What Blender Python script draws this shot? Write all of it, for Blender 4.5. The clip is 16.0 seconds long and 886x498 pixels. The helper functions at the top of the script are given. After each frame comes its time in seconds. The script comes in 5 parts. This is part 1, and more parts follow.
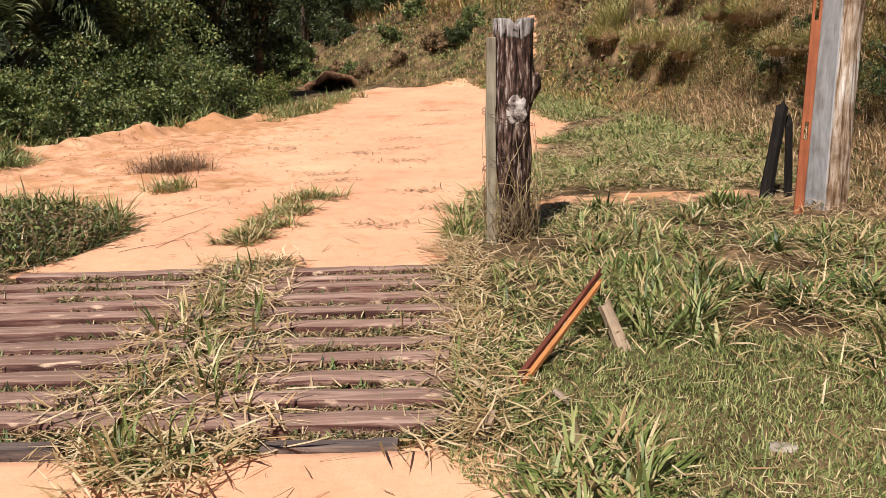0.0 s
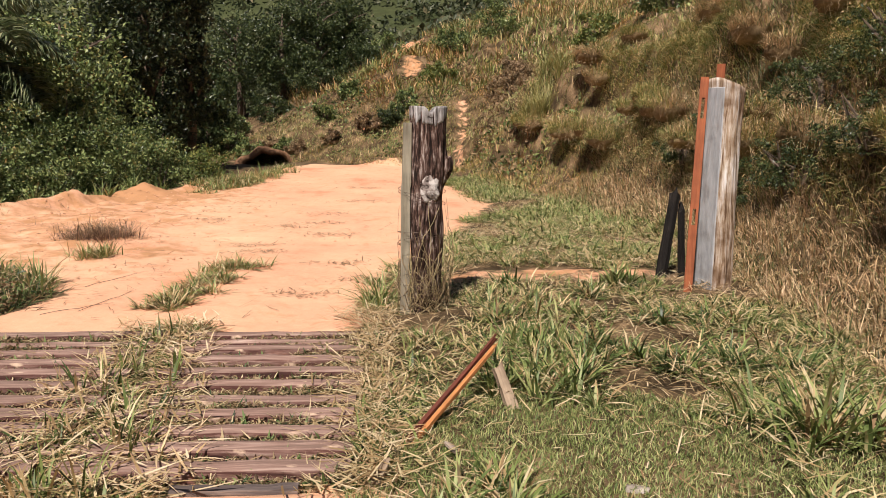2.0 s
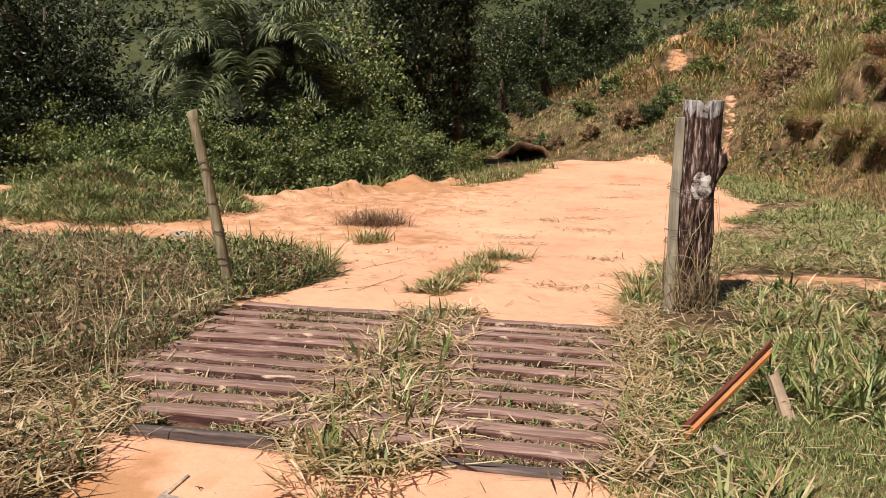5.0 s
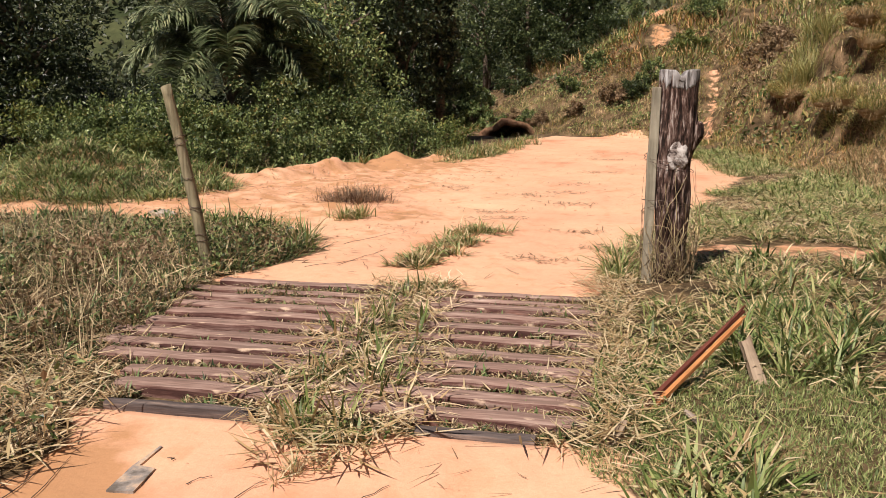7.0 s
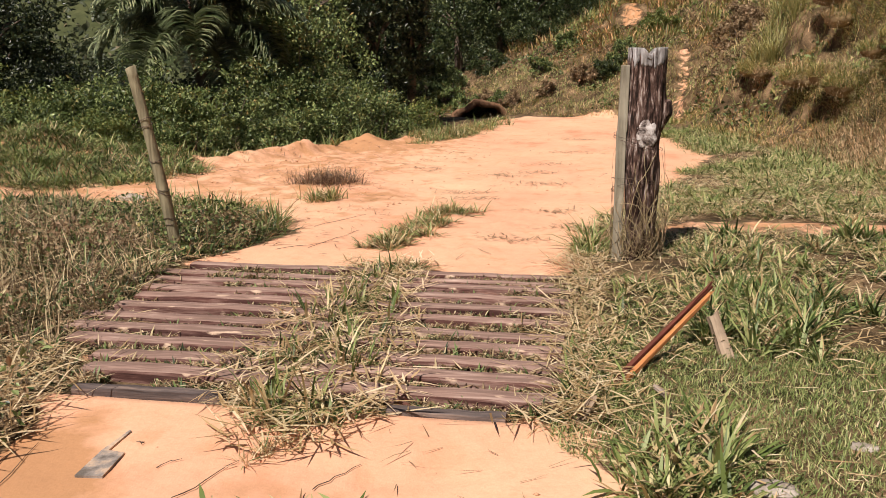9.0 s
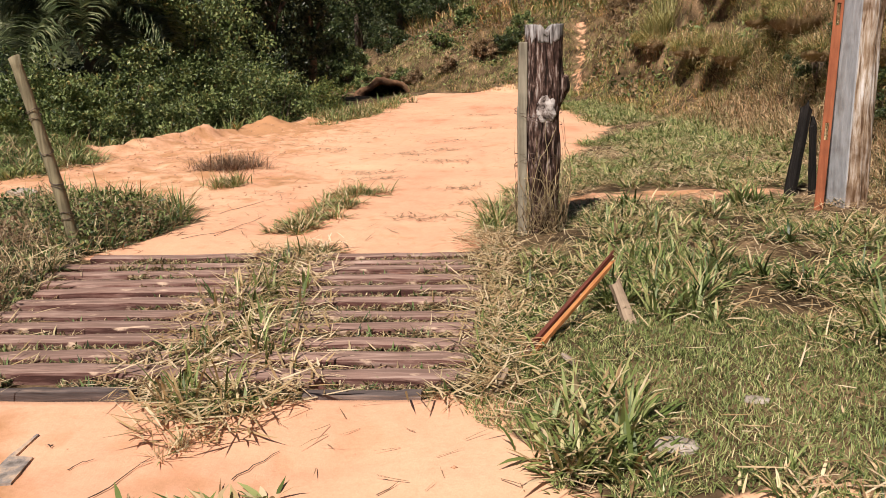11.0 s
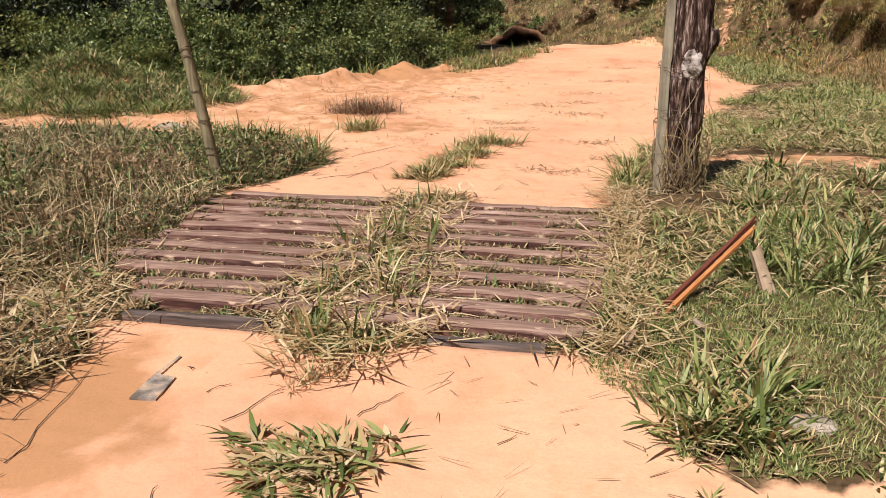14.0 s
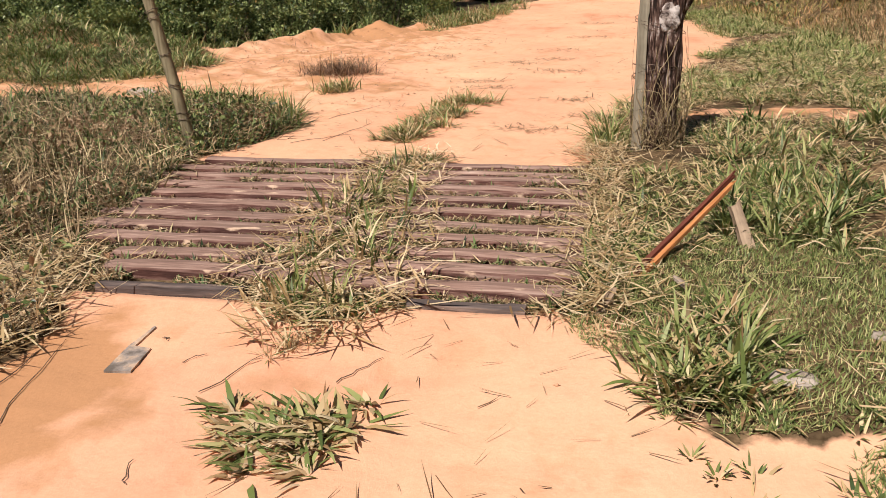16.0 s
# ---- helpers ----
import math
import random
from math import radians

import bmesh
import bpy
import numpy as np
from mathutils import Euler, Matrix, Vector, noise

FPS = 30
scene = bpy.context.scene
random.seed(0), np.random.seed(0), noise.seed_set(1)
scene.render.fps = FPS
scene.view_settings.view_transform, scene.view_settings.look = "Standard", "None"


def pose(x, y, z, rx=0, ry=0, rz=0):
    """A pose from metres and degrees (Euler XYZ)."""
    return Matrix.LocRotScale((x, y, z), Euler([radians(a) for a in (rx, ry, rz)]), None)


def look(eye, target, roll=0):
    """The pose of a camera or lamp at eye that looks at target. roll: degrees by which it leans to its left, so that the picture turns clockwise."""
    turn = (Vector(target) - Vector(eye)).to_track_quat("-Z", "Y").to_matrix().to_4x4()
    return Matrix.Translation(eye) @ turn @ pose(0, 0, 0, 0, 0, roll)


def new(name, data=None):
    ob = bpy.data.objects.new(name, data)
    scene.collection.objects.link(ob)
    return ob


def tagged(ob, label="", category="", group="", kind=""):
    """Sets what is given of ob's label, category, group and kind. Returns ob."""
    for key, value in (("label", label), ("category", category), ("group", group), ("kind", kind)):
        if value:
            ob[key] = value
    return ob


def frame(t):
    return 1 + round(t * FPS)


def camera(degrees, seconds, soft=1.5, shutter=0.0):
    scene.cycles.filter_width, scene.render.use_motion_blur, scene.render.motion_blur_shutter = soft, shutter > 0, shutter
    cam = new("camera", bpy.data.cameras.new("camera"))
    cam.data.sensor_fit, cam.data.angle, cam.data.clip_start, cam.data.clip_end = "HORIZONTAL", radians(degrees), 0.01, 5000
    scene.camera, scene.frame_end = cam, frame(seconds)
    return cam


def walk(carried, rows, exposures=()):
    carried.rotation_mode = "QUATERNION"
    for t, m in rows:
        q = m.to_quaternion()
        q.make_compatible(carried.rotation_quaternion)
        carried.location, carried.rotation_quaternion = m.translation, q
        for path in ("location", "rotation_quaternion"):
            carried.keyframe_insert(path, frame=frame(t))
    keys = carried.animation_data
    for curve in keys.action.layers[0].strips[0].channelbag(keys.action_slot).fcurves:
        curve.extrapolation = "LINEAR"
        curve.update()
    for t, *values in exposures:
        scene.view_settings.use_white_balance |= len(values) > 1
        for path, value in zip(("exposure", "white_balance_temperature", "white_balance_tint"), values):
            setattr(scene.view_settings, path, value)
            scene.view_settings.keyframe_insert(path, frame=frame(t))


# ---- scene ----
cam = camera(55.5, 16.0, soft=0.5)
PATH = [
    (0, (-0.045, -3.029, 1.563), (-0.075, -1.088, 1.082), -2.0),
    (0.5, (-0.029, -3.197, 1.61), (-0.006, -1.227, 1.269), -1.1),
    (1, (0.059, -3.391, 1.605), (0.193, -1.433, 1.223), 0.0),
    (1.5, (0.087, -3.438, 1.595), (0.176, -1.472, 1.24), -0.6),
    (2, (0.087, -3.451, 1.591), (0.221, -1.479, 1.289), 0.3),
    (2.5, (0.05, -3.51, 1.589), (0.072, -1.54, 1.245), -0.9),
    (3, (0.042, -3.539, 1.595), (-0.012, -1.571, 1.241), -1.8),
    (3.5, (-0.01, -3.504, 1.595), (-0.309, -1.563, 1.217), -0.7),
    (4, (-0.015, -3.515, 1.583), (-0.439, -1.586, 1.275), -0.8),
    (4.2, (-0.034, -3.515, 1.583), (-0.471, -1.589, 1.264), 0.0),
    (6.3, (0.045, -3.506, 1.544), (-0.417, -1.584, 1.244), 0.3),
    (6.5, (0.051, -3.502, 1.538), (-0.393, -1.576, 1.229), 0.0),
    (7, (0.058, -3.499, 1.528), (-0.363, -1.577, 1.165), -0.2),
    (7.5, (0.072, -3.485, 1.515), (-0.356, -1.576, 1.099), -0.5),
    (8, (0.076, -3.493, 1.514), (-0.338, -1.579, 1.109), -0.6),
    (8.5, (0.079, -3.49, 1.51), (-0.333, -1.579, 1.088), -0.7),
    (9, (0.081, -3.492, 1.514), (-0.279, -1.567, 1.109), -0.6),
    (9.5, (0.087, -3.499, 1.514), (-0.217, -1.563, 1.112), -1.0),
    (9.7, (0.101, -3.513, 1.509), (-0.163, -1.572, 1.106), -1.0),
    (11.8, (0.089, -3.545, 1.552), (-0.043, -1.61, 1.066), -2.0),
    (12, (0.082, -3.551, 1.55), (-0.053, -1.615, 1.065), -1.7),
    (12.5, (0.071, -3.552, 1.547), (-0.122, -1.623, 1.055), -1.3),
    (13, (0.078, -3.519, 1.546), (-0.228, -1.611, 1.031), -1.2),
    (13.5, (0.053, -3.516, 1.536), (-0.312, -1.623, 1.005), -0.4),
    (14, (0.052, -3.511, 1.531), (-0.382, -1.642, 0.965), -0.7),
    (14.5, (0.042, -3.508, 1.525), (-0.409, -1.648, 0.946), -0.3),
    (15, (0.042, -3.504, 1.51), (-0.393, -1.658, 0.873), -0.8),
    (15.5, (0.045, -3.493, 1.506), (-0.386, -1.658, 0.836), -1.1),
    (16, (0.061, -3.451, 1.52), (-0.327, -1.602, 0.865), -1.7),
]
walk(cam, [(t, look(eye, target, roll)) for t, eye, target, roll in PATH], exposures=((0, 0.37, 6180, 17), (16, 0.33, 6220, 17.5)))

# ---- world, sun, exposure ----
SUN_EL, SUN_AZ = radians(54), radians(202)      # azimuth clockwise from +y
world = bpy.data.worlds.new("world")
scene.world = world
world.use_nodes = True
wn = world.node_tree
wn.nodes.clear()
sky = wn.nodes.new("ShaderNodeTexSky")
sky.sky_type = "NISHITA"
sky.sun_disc = False
sky.sun_elevation, sky.sun_rotation = SUN_EL, SUN_AZ
sky.air_density, sky.dust_density = 1.0, 1.5
wbg = wn.nodes.new("ShaderNodeBackground")
wbg.inputs["Strength"].default_value = 0.027
wout = wn.nodes.new("ShaderNodeOutputWorld")
wn.links.new(sky.outputs[0], wbg.inputs[0])
wn.links.new(wbg.outputs[0], wout.inputs[0])
sun = new("sun", bpy.data.lights.new("sun", "SUN"))
sun.data.energy, sun.data.angle, sun.data.color = 4.7, radians(0.53), (1.0, 0.91, 0.77)
toward = Vector((math.sin(SUN_AZ) * math.cos(SUN_EL), math.cos(SUN_AZ) * math.cos(SUN_EL), math.sin(SUN_EL)))
sun.matrix_world = look(toward * 60, (0, 0, 0))

# ---- materials ----
def ramp(nt, fac, stops):
    r = nt.nodes.new("ShaderNodeValToRGB")
    while len(r.color_ramp.elements) < len(stops):
        r.color_ramp.elements.new(0.5)
    for e, (p, c) in zip(r.color_ramp.elements, stops):
        e.position, e.color = p, (*c, 1)
    nt.links.new(fac, r.inputs[0])
    return r.outputs[0]


def noise_tex(nt, scale, detail=6, stretch=(1, 1, 1), rough=0.55, distort=0.0):
    tc = nt.nodes.new("ShaderNodeTexCoord")
    mp = nt.nodes.new("ShaderNodeMapping")
    mp.inputs["Scale"].default_value = stretch
    n = nt.nodes.new("ShaderNodeTexNoise")
    n.inputs["Scale"].default_value, n.inputs["Detail"].default_value = scale, detail
    n.inputs["Roughness"].default_value, n.inputs["Distortion"].default_value = rough, distort
    nt.links.new(tc.outputs["Object"], mp.inputs[0])
    nt.links.new(mp.outputs[0], n.inputs["Vector"])
    return n.outputs["Fac"]


def mix(nt, fac, a, b, mode="MIX"):
    m = nt.nodes.new("ShaderNodeMix")
    m.data_type, m.blend_type = "RGBA", mode
    if isinstance(fac, (int, float)):
        m.inputs[0].default_value = fac
    else:
        nt.links.new(fac, m.inputs[0])
    for k, v in ((6, a), (7, b)):
        if isinstance(v, tuple):
            m.inputs[k].default_value = (*v, 1)
        else:
            nt.links.new(v, m.inputs[k])
    return m.outputs[2]


def start(name):
    m = bpy.data.materials.new(name)
    m.use_nodes = True
    nt = m.node_tree
    return m, nt, nt.nodes["Principled BSDF"]


def bump(nt, b, height, strength, dist):
    n = nt.nodes.new("ShaderNodeBump")
    n.inputs["Strength"].default_value, n.inputs["Distance"].default_value = strength, dist
    nt.links.new(height, n.inputs["Height"])
    nt.links.new(n.outputs[0], b.inputs["Normal"])


def earth_mat(name, stops_big, stops_fine, big, fine, mixing=0.5, bump_d=0.02, stretch=(1, 1, 1), rough=0.95):
    m, nt, b = start(name)
    n1, n2 = noise_tex(nt, big, 5, stretch), noise_tex(nt, fine, 8, (1, 1, 1), 0.7)
    col = mix(nt, mixing, ramp(nt, n1, stops_big), ramp(nt, n2, stops_fine), "MULTIPLY")
    nt.links.new(col, b.inputs["Base Color"])
    b.inputs["Roughness"].default_value = rough
    b.inputs["Specular IOR Level"].default_value = 0.15
    bump(nt, b, n2, 0.6, bump_d)
    return m


def leaf_mat(name, stops, patch_scale=0.6, patch=((0.35, (0.75, 0.8, 0.7)), (0.7, (1.0, 1.0, 1.0))), glow=0.15, rough=0.5):
    """Leaves and blades: a colour for each leaf, broad drifts over the stand, some light let through."""
    m, nt, b = start(name)
    stops = [(p, (c[0], c[1] * 0.98, c[2] * (1.3 if c[1] > c[0] else 1.0))) for p, c in stops]
    geo = nt.nodes.new("ShaderNodeNewGeometry")
    col = ramp(nt, geo.outputs["Random Per Island"], stops)
    col = mix(nt, 1.0, col, ramp(nt, noise_tex(nt, patch_scale, 3), patch), "MULTIPLY")
    nt.links.new(col, b.inputs["Base Color"])
    b.inputs["Roughness"].default_value = rough
    b.inputs["Specular IOR Level"].default_value = 0.35
    tr = nt.nodes.new("ShaderNodeBsdfTranslucent")
    nt.links.new(col, tr.inputs["Color"])
    ms = nt.nodes.new("ShaderNodeMixShader")
    ms.inputs[0].default_value = glow
    nt.links.new(b.outputs[0], ms.inputs[1])
    nt.links.new(tr.outputs[0], ms.inputs[2])
    nt.links.new(ms.outputs[0], nt.nodes["Material Output"].inputs[0])
    return m


def wood_mat(name, stops, stretch=(14, 14, 1.2), scale=2.0, stain=((0.3, (0.6, 0.6, 0.6)), (0.65, (1, 1, 1))), rough=0.85, bump_d=0.012, vary=True):
    m, nt, b = start(name)
    n1 = noise_tex(nt, scale, 7, stretch, 0.62, 0.4)
    n2 = noise_tex(nt, 4.0, 5)
    col = mix(nt, 1.0, ramp(nt, n1, stops), ramp(nt, n2, stain), "MULTIPLY")
    if vary:
        oi = nt.nodes.new("ShaderNodeObjectInfo")
        col = mix(nt, 0.8, col, ramp(nt, oi.outputs["Random"], ((0.0, (0.72, 0.66, 0.66)), (1.0, (1.15, 1.08, 1.05)))), "MULTIPLY")
    nt.links.new(col, b.inputs["Base Color"])
    b.inputs["Roughness"].default_value = rough
    b.inputs["Specular IOR Level"].default_value = 0.25
    bump(nt, b, n1, 0.8, bump_d)
    return m


def road_earth():
    """Sand and littered soil in one sheet; the share of loose sand is stored with the ground."""
    m, nt, b = start("sandy_earth")
    big, fine, grit = noise_tex(nt, 0.6, 5, (1.0, 0.5, 1)), noise_tex(nt, 13, 8, (1, 1, 1), 0.7), noise_tex(nt, 70, 4)
    sand = ramp(nt, big, ((0.32, (0.64, 0.31, 0.175)), (0.42, (0.755, 0.42, 0.262)), (0.52, (0.775, 0.455, 0.282)), (0.68, (0.79, 0.50, 0.315))))
    sand = mix(nt, 0.35, sand, ramp(nt, fine, ((0.25, (0.78, 0.7, 0.64)), (0.6, (1, 1, 1)))), "MULTIPLY")
    drift = noise_tex(nt, 2.4, 6, (1.0, 0.6, 1), 0.6, 1.0)
    sand = mix(nt, 0.6, sand, ramp(nt, drift, ((0.30, (0.84, 0.70, 0.60)), (0.44, (0.97, 0.94, 0.92)), (0.7, (1.0, 1.0, 1.0)))), "MULTIPLY")
    stain = nt.nodes.new("ShaderNodeAttribute")
    stain.attribute_name = "damp"
    damp = nt.nodes.new("ShaderNodeMath")
    damp.operation = "MULTIPLY_ADD"
    nt.links.new(noise_tex(nt, 3.2, 5), damp.inputs[0])
    damp.inputs[1].default_value = 1.2
    nt.links.new(stain.outputs["Fac"], damp.inputs[2])
    sand = mix(nt, ramp(nt, damp.outputs[0], ((0.72, (0, 0, 0)), (0.98, (1, 1, 1)))), sand, (0.50, 0.265, 0.13))
    sand = mix(nt, 0.25, sand, ramp(nt, grit, ((0.35, (0.8, 0.76, 0.72)), (0.6, (1, 1, 1)))), "MULTIPLY")
    soil = ramp(nt, noise_tex(nt, 2.2, 6), ((0.38, (0.075, 0.052, 0.028)), (0.54, (0.19, 0.13, 0.07)), (0.72, (0.42, 0.285, 0.165))))
    soil = mix(nt, 0.9, soil, ramp(nt, noise_tex(nt, 30, 8), ((0.32, (0.35, 0.32, 0.28)), (0.66, (1, 1, 1)))), "MULTIPLY")
    at = nt.nodes.new("ShaderNodeAttribute")
    at.attribute_name = "sand"
    add = nt.nodes.new("ShaderNodeMath")
    add.operation = "MULTIPLY_ADD"
    nt.links.new(noise_tex(nt, 5, 6), add.inputs[0])
    add.inputs[1].default_value = 1.0
    nt.links.new(at.outputs["Fac"], add.inputs[2])
    share = ramp(nt, add.outputs[0], ((0.86, (0, 0, 0)), (1.0, (1, 1, 1))))
    nt.links.new(mix(nt, share, soil, sand), b.inputs["Base Color"])
    b.inputs["Roughness"].default_value = 0.95
    b.inputs["Specular IOR Level"].default_value = 0.12
    hb = nt.nodes.new("ShaderNodeMath")
    hb.operation = "MULTIPLY_ADD"
    nt.links.new(drift, hb.inputs[0])
    hb.inputs[1].default_value = 1.6
    nt.links.new(fine, hb.inputs[2])
    bump(nt, b, hb.outputs[0], 0.4, 0.016)
    return m


SAND = road_earth()
RED_EARTH = earth_mat("red_earth", ((0.35, (0.17, 0.095, 0.055)), (0.65, (0.36, 0.21, 0.12))), ((0.3, (0.6, 0.55, 0.5)), (0.7, (1, 1, 1))), 2.5, 20, 0.9, 0.03)
LITTER = earth_mat("leaf_litter", ((0.35, (0.20, 0.135, 0.07)), (0.65, (0.40, 0.29, 0.15))), ((0.3, (0.35, 0.33, 0.3)), (0.7, (1, 1, 1))), 1.6, 26, 0.9, 0.03)
GREEN = ((0.0, (0.045, 0.075, 0.015)), (0.3, (0.15, 0.195, 0.04)), (0.60, (0.31, 0.36, 0.09)), (0.68, (0.40, 0.29, 0.14)), (0.85, (0.70, 0.52, 0.28)), (1.0, (0.84, 0.69, 0.43)))
LUSH = ((0.0, (0.08, 0.12, 0.025)), (0.4, (0.20, 0.255, 0.055)), (0.8, (0.40, 0.43, 0.13)), (0.9, (0.5, 0.44, 0.2)), (1.0, (0.68, 0.58, 0.32)))
STRAW = ((0.0, (0.22, 0.13, 0.06)), (0.35, (0.55, 0.38, 0.19)), (1.0, (0.84, 0.69, 0.47)))
BANK = ((0.0, (0.07, 0.11, 0.02)), (0.55, (0.31, 0.35, 0.09)), (0.7, (0.50, 0.43, 0.17)), (1.0, (0.66, 0.50, 0.27)))
GRASS_DIM = leaf_mat("shaggy_grass", ((0.0, (0.03, 0.05, 0.015)), (0.3, (0.10, 0.16, 0.035)), (0.58, (0.26, 0.33, 0.09)), (0.62, (0.12, 0.075, 0.04)), (0.85, (0.42, 0.30, 0.16)), (1.0, (0.76, 0.62, 0.38))), 0.9)
DRY_DIM = leaf_mat("brown_straw", ((0.0, (0.08, 0.05, 0.03)), (0.5, (0.36, 0.25, 0.135)), (1.0, (0.80, 0.65, 0.40))), 1.2, rough=0.7, glow=0.2)
BANK_LOW = leaf_mat("dry_bank_grass", ((0.0, (0.06, 0.07, 0.02)), (0.22, (0.19, 0.20, 0.055)), (0.32, (0.30, 0.19, 0.10)), (0.7, (0.56, 0.39, 0.21)), (1.0, (0.84, 0.67, 0.42))), 0.5, ((0.35, (0.9, 0.9, 0.85)), (0.65, (1.1, 1.1, 1.1))))
HILL_GRASS = leaf_mat("hill_grass", ((0.0, (0.11, 0.15, 0.035)), (0.55, (0.33, 0.37, 0.09)), (0.72, (0.44, 0.31, 0.145)), (1.0, (0.72, 0.55, 0.30))), 0.22, ((0.38, (1.0, 0.74, 0.60)), (0.58, (1.08, 1.08, 1.08))))
GRASS = leaf_mat("green_grass", GREEN, 0.9)
LAWN = leaf_mat("short_green_grass", LUSH, 1.4)
TUSSOCK = leaf_mat("lush_grass", LUSH, 1.0)
DRY = leaf_mat("dry_straw", STRAW, 1.2, rough=0.7, glow=0.2)
BANK_GRASS = leaf_mat("bank_grass", BANK, 0.35, ((0.35, (0.95, 0.85, 0.72)), (0.65, (1.1, 1.1, 1.1))))
# Metre-wide drifts in the shrub colour imitate lit clumps and dark gaps.
LEAF = leaf_mat("shrub_leaf", ((0.0, (0.025, 0.045, 0.012)), (0.45, (0.13, 0.175, 0.042)), (0.93, (0.36, 0.41, 0.12)), (1.0, (0.36, 0.24, 0.09))), 0.7, ((0.38, (0.62, 0.68, 0.6)), (0.60, (1.12, 1.15, 1.1))), rough=0.4)
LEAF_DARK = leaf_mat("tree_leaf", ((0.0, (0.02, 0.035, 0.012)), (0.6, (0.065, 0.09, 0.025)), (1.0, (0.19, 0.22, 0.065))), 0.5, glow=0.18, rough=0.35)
# Tree leaf taken darker: the self-shade of dense crowns is in the colour.
LEAF_SHADED = leaf_mat("shade_darkened_leaf", ((0.0, (0.010, 0.018, 0.006)), (0.6, (0.032, 0.046, 0.013)), (0.9, (0.075, 0.09, 0.026)), (1.0, (0.16, 0.17, 0.05))), 0.6, glow=0.1, rough=0.4)
LEAF_YELLOW = leaf_mat("yellow_green_leaf", ((0.0, (0.09, 0.13, 0.025)), (0.6, (0.17, 0.21, 0.045)), (1.0, (0.3, 0.27, 0.07))), 0.5)
LEAF_BROWN = leaf_mat("brown_weed", ((0.0, (0.15, 0.095, 0.05)), (0.6, (0.31, 0.20, 0.11)), (1.0, (0.48, 0.35, 0.2))), 0.5)
FROND = leaf_mat("palm_frond", ((0.0, (0.09, 0.125, 0.04)), (0.6, (0.23, 0.27, 0.11)), (1.0, (0.46, 0.46, 0.26))), 0.8, rough=0.35)
FAR_LEAF = leaf_mat("far_woods", ((0.0, (0.05, 0.065, 0.025)), (0.6, (0.09, 0.105, 0.042)), (0.9, (0.15, 0.155, 0.065)), (1.0, (0.26, 0.21, 0.12))), 0.03, glow=0.15)
DEAD_BRUSH = leaf_mat("dead_brush", ((0.0, (0.10, 0.06, 0.038)), (0.6, (0.22, 0.135, 0.085)), (1.0, (0.42, 0.29, 0.19))), 1.0, glow=0.1)
DEEP_GRASS = leaf_mat("deep_green_grass", ((0.0, (0.035, 0.065, 0.014)), (0.4, (0.10, 0.155, 0.032)), (0.8, (0.22, 0.29, 0.07)), (1.0, (0.42, 0.46, 0.16))), 1.0, rough=0.4)


def dusty(m, amount, scale=5):
    """Road dust caked on in patches."""
    nt = m.node_tree
    b = nt.nodes["Principled BSDF"]
    old = b.inputs["Base Color"].links[0].from_socket
    k = ramp(nt, noise_tex(nt, scale, 6, (0.5, 1.6, 1)), ((amount, (0, 0, 0)), (amount + 0.07, (1, 1, 1))))
    nt.links.new(mix(nt, k, old, (0.62, 0.45, 0.32)), b.inputs["Base Color"])
    return m


BOARD = wood_mat("weathered_board", ((0.3, (0.042, 0.020, 0.017)), (0.46, (0.115, 0.056, 0.045)), (0.58, (0.26, 0.165, 0.135)), (0.72, (0.44, 0.33, 0.27))), (1.2, 14, 14), 2.2,
                 ((0.3, (0.75, 0.62, 0.6)), (0.6, (1, 1, 1))))
# Screens a colour over faces, more strongly the further they point upwards.
def lighten_tops(m, colour):
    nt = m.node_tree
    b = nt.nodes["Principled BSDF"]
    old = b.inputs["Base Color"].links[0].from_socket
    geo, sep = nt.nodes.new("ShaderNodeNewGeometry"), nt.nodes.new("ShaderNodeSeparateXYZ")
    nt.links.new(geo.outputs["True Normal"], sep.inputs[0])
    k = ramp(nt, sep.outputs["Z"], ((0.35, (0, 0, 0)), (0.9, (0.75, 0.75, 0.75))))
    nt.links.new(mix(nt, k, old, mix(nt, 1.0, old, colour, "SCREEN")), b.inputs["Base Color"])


lighten_tops(BOARD, (0.20, 0.145, 0.11))
dusty(BOARD, 0.615, 9)
CHARRED = wood_mat("charred_post_wood", ((0.40, (0.020, 0.012, 0.009)), (0.50, (0.10, 0.058, 0.044)), (0.57, (0.26, 0.18, 0.15)), (0.64, (0.60, 0.53, 0.48))), (15, 15, 2.6), 2.8, ((0.38, (0.30, 0.22, 0.19)), (0.50, (0.85, 0.78, 0.74)), (0.6, (1.05, 1.05, 1.05))), vary=False, bump_d=0.06)
SCAR = wood_mat("scarred_knot_wood", ((0.36, (0.05, 0.035, 0.03)), (0.46, (0.30, 0.25, 0.22)), (0.56, (0.66, 0.61, 0.57))), (3, 3, 3), 5.0, ((0.35, (0.5, 0.45, 0.42)), (0.6, (1, 1, 1))), vary=False, bump_d=0.03)
PALE = wood_mat("pale_weathered_wood", ((0.34, (0.13, 0.09, 0.06)), (0.43, (0.42, 0.34, 0.27)), (0.55, (0.62, 0.55, 0.47)), (0.7, (0.74, 0.69, 0.62))), (7, 7, 0.7), 2.0, ((0.34, (0.42, 0.36, 0.31)), (0.52, (0.95, 0.93, 0.92)), (0.7, (1.05, 1.05, 1.05))), vary=False, bump_d=0.02)
GREY = wood_mat("grey_sawn_wood", ((0.3, (0.30, 0.31, 0.32)), (0.6, (0.46, 0.47, 0.48))), (5, 5, 1.2), 3.0, ((0.34, (0.7, 0.66, 0.62)), (0.52, (1, 1, 1))), vary=False)
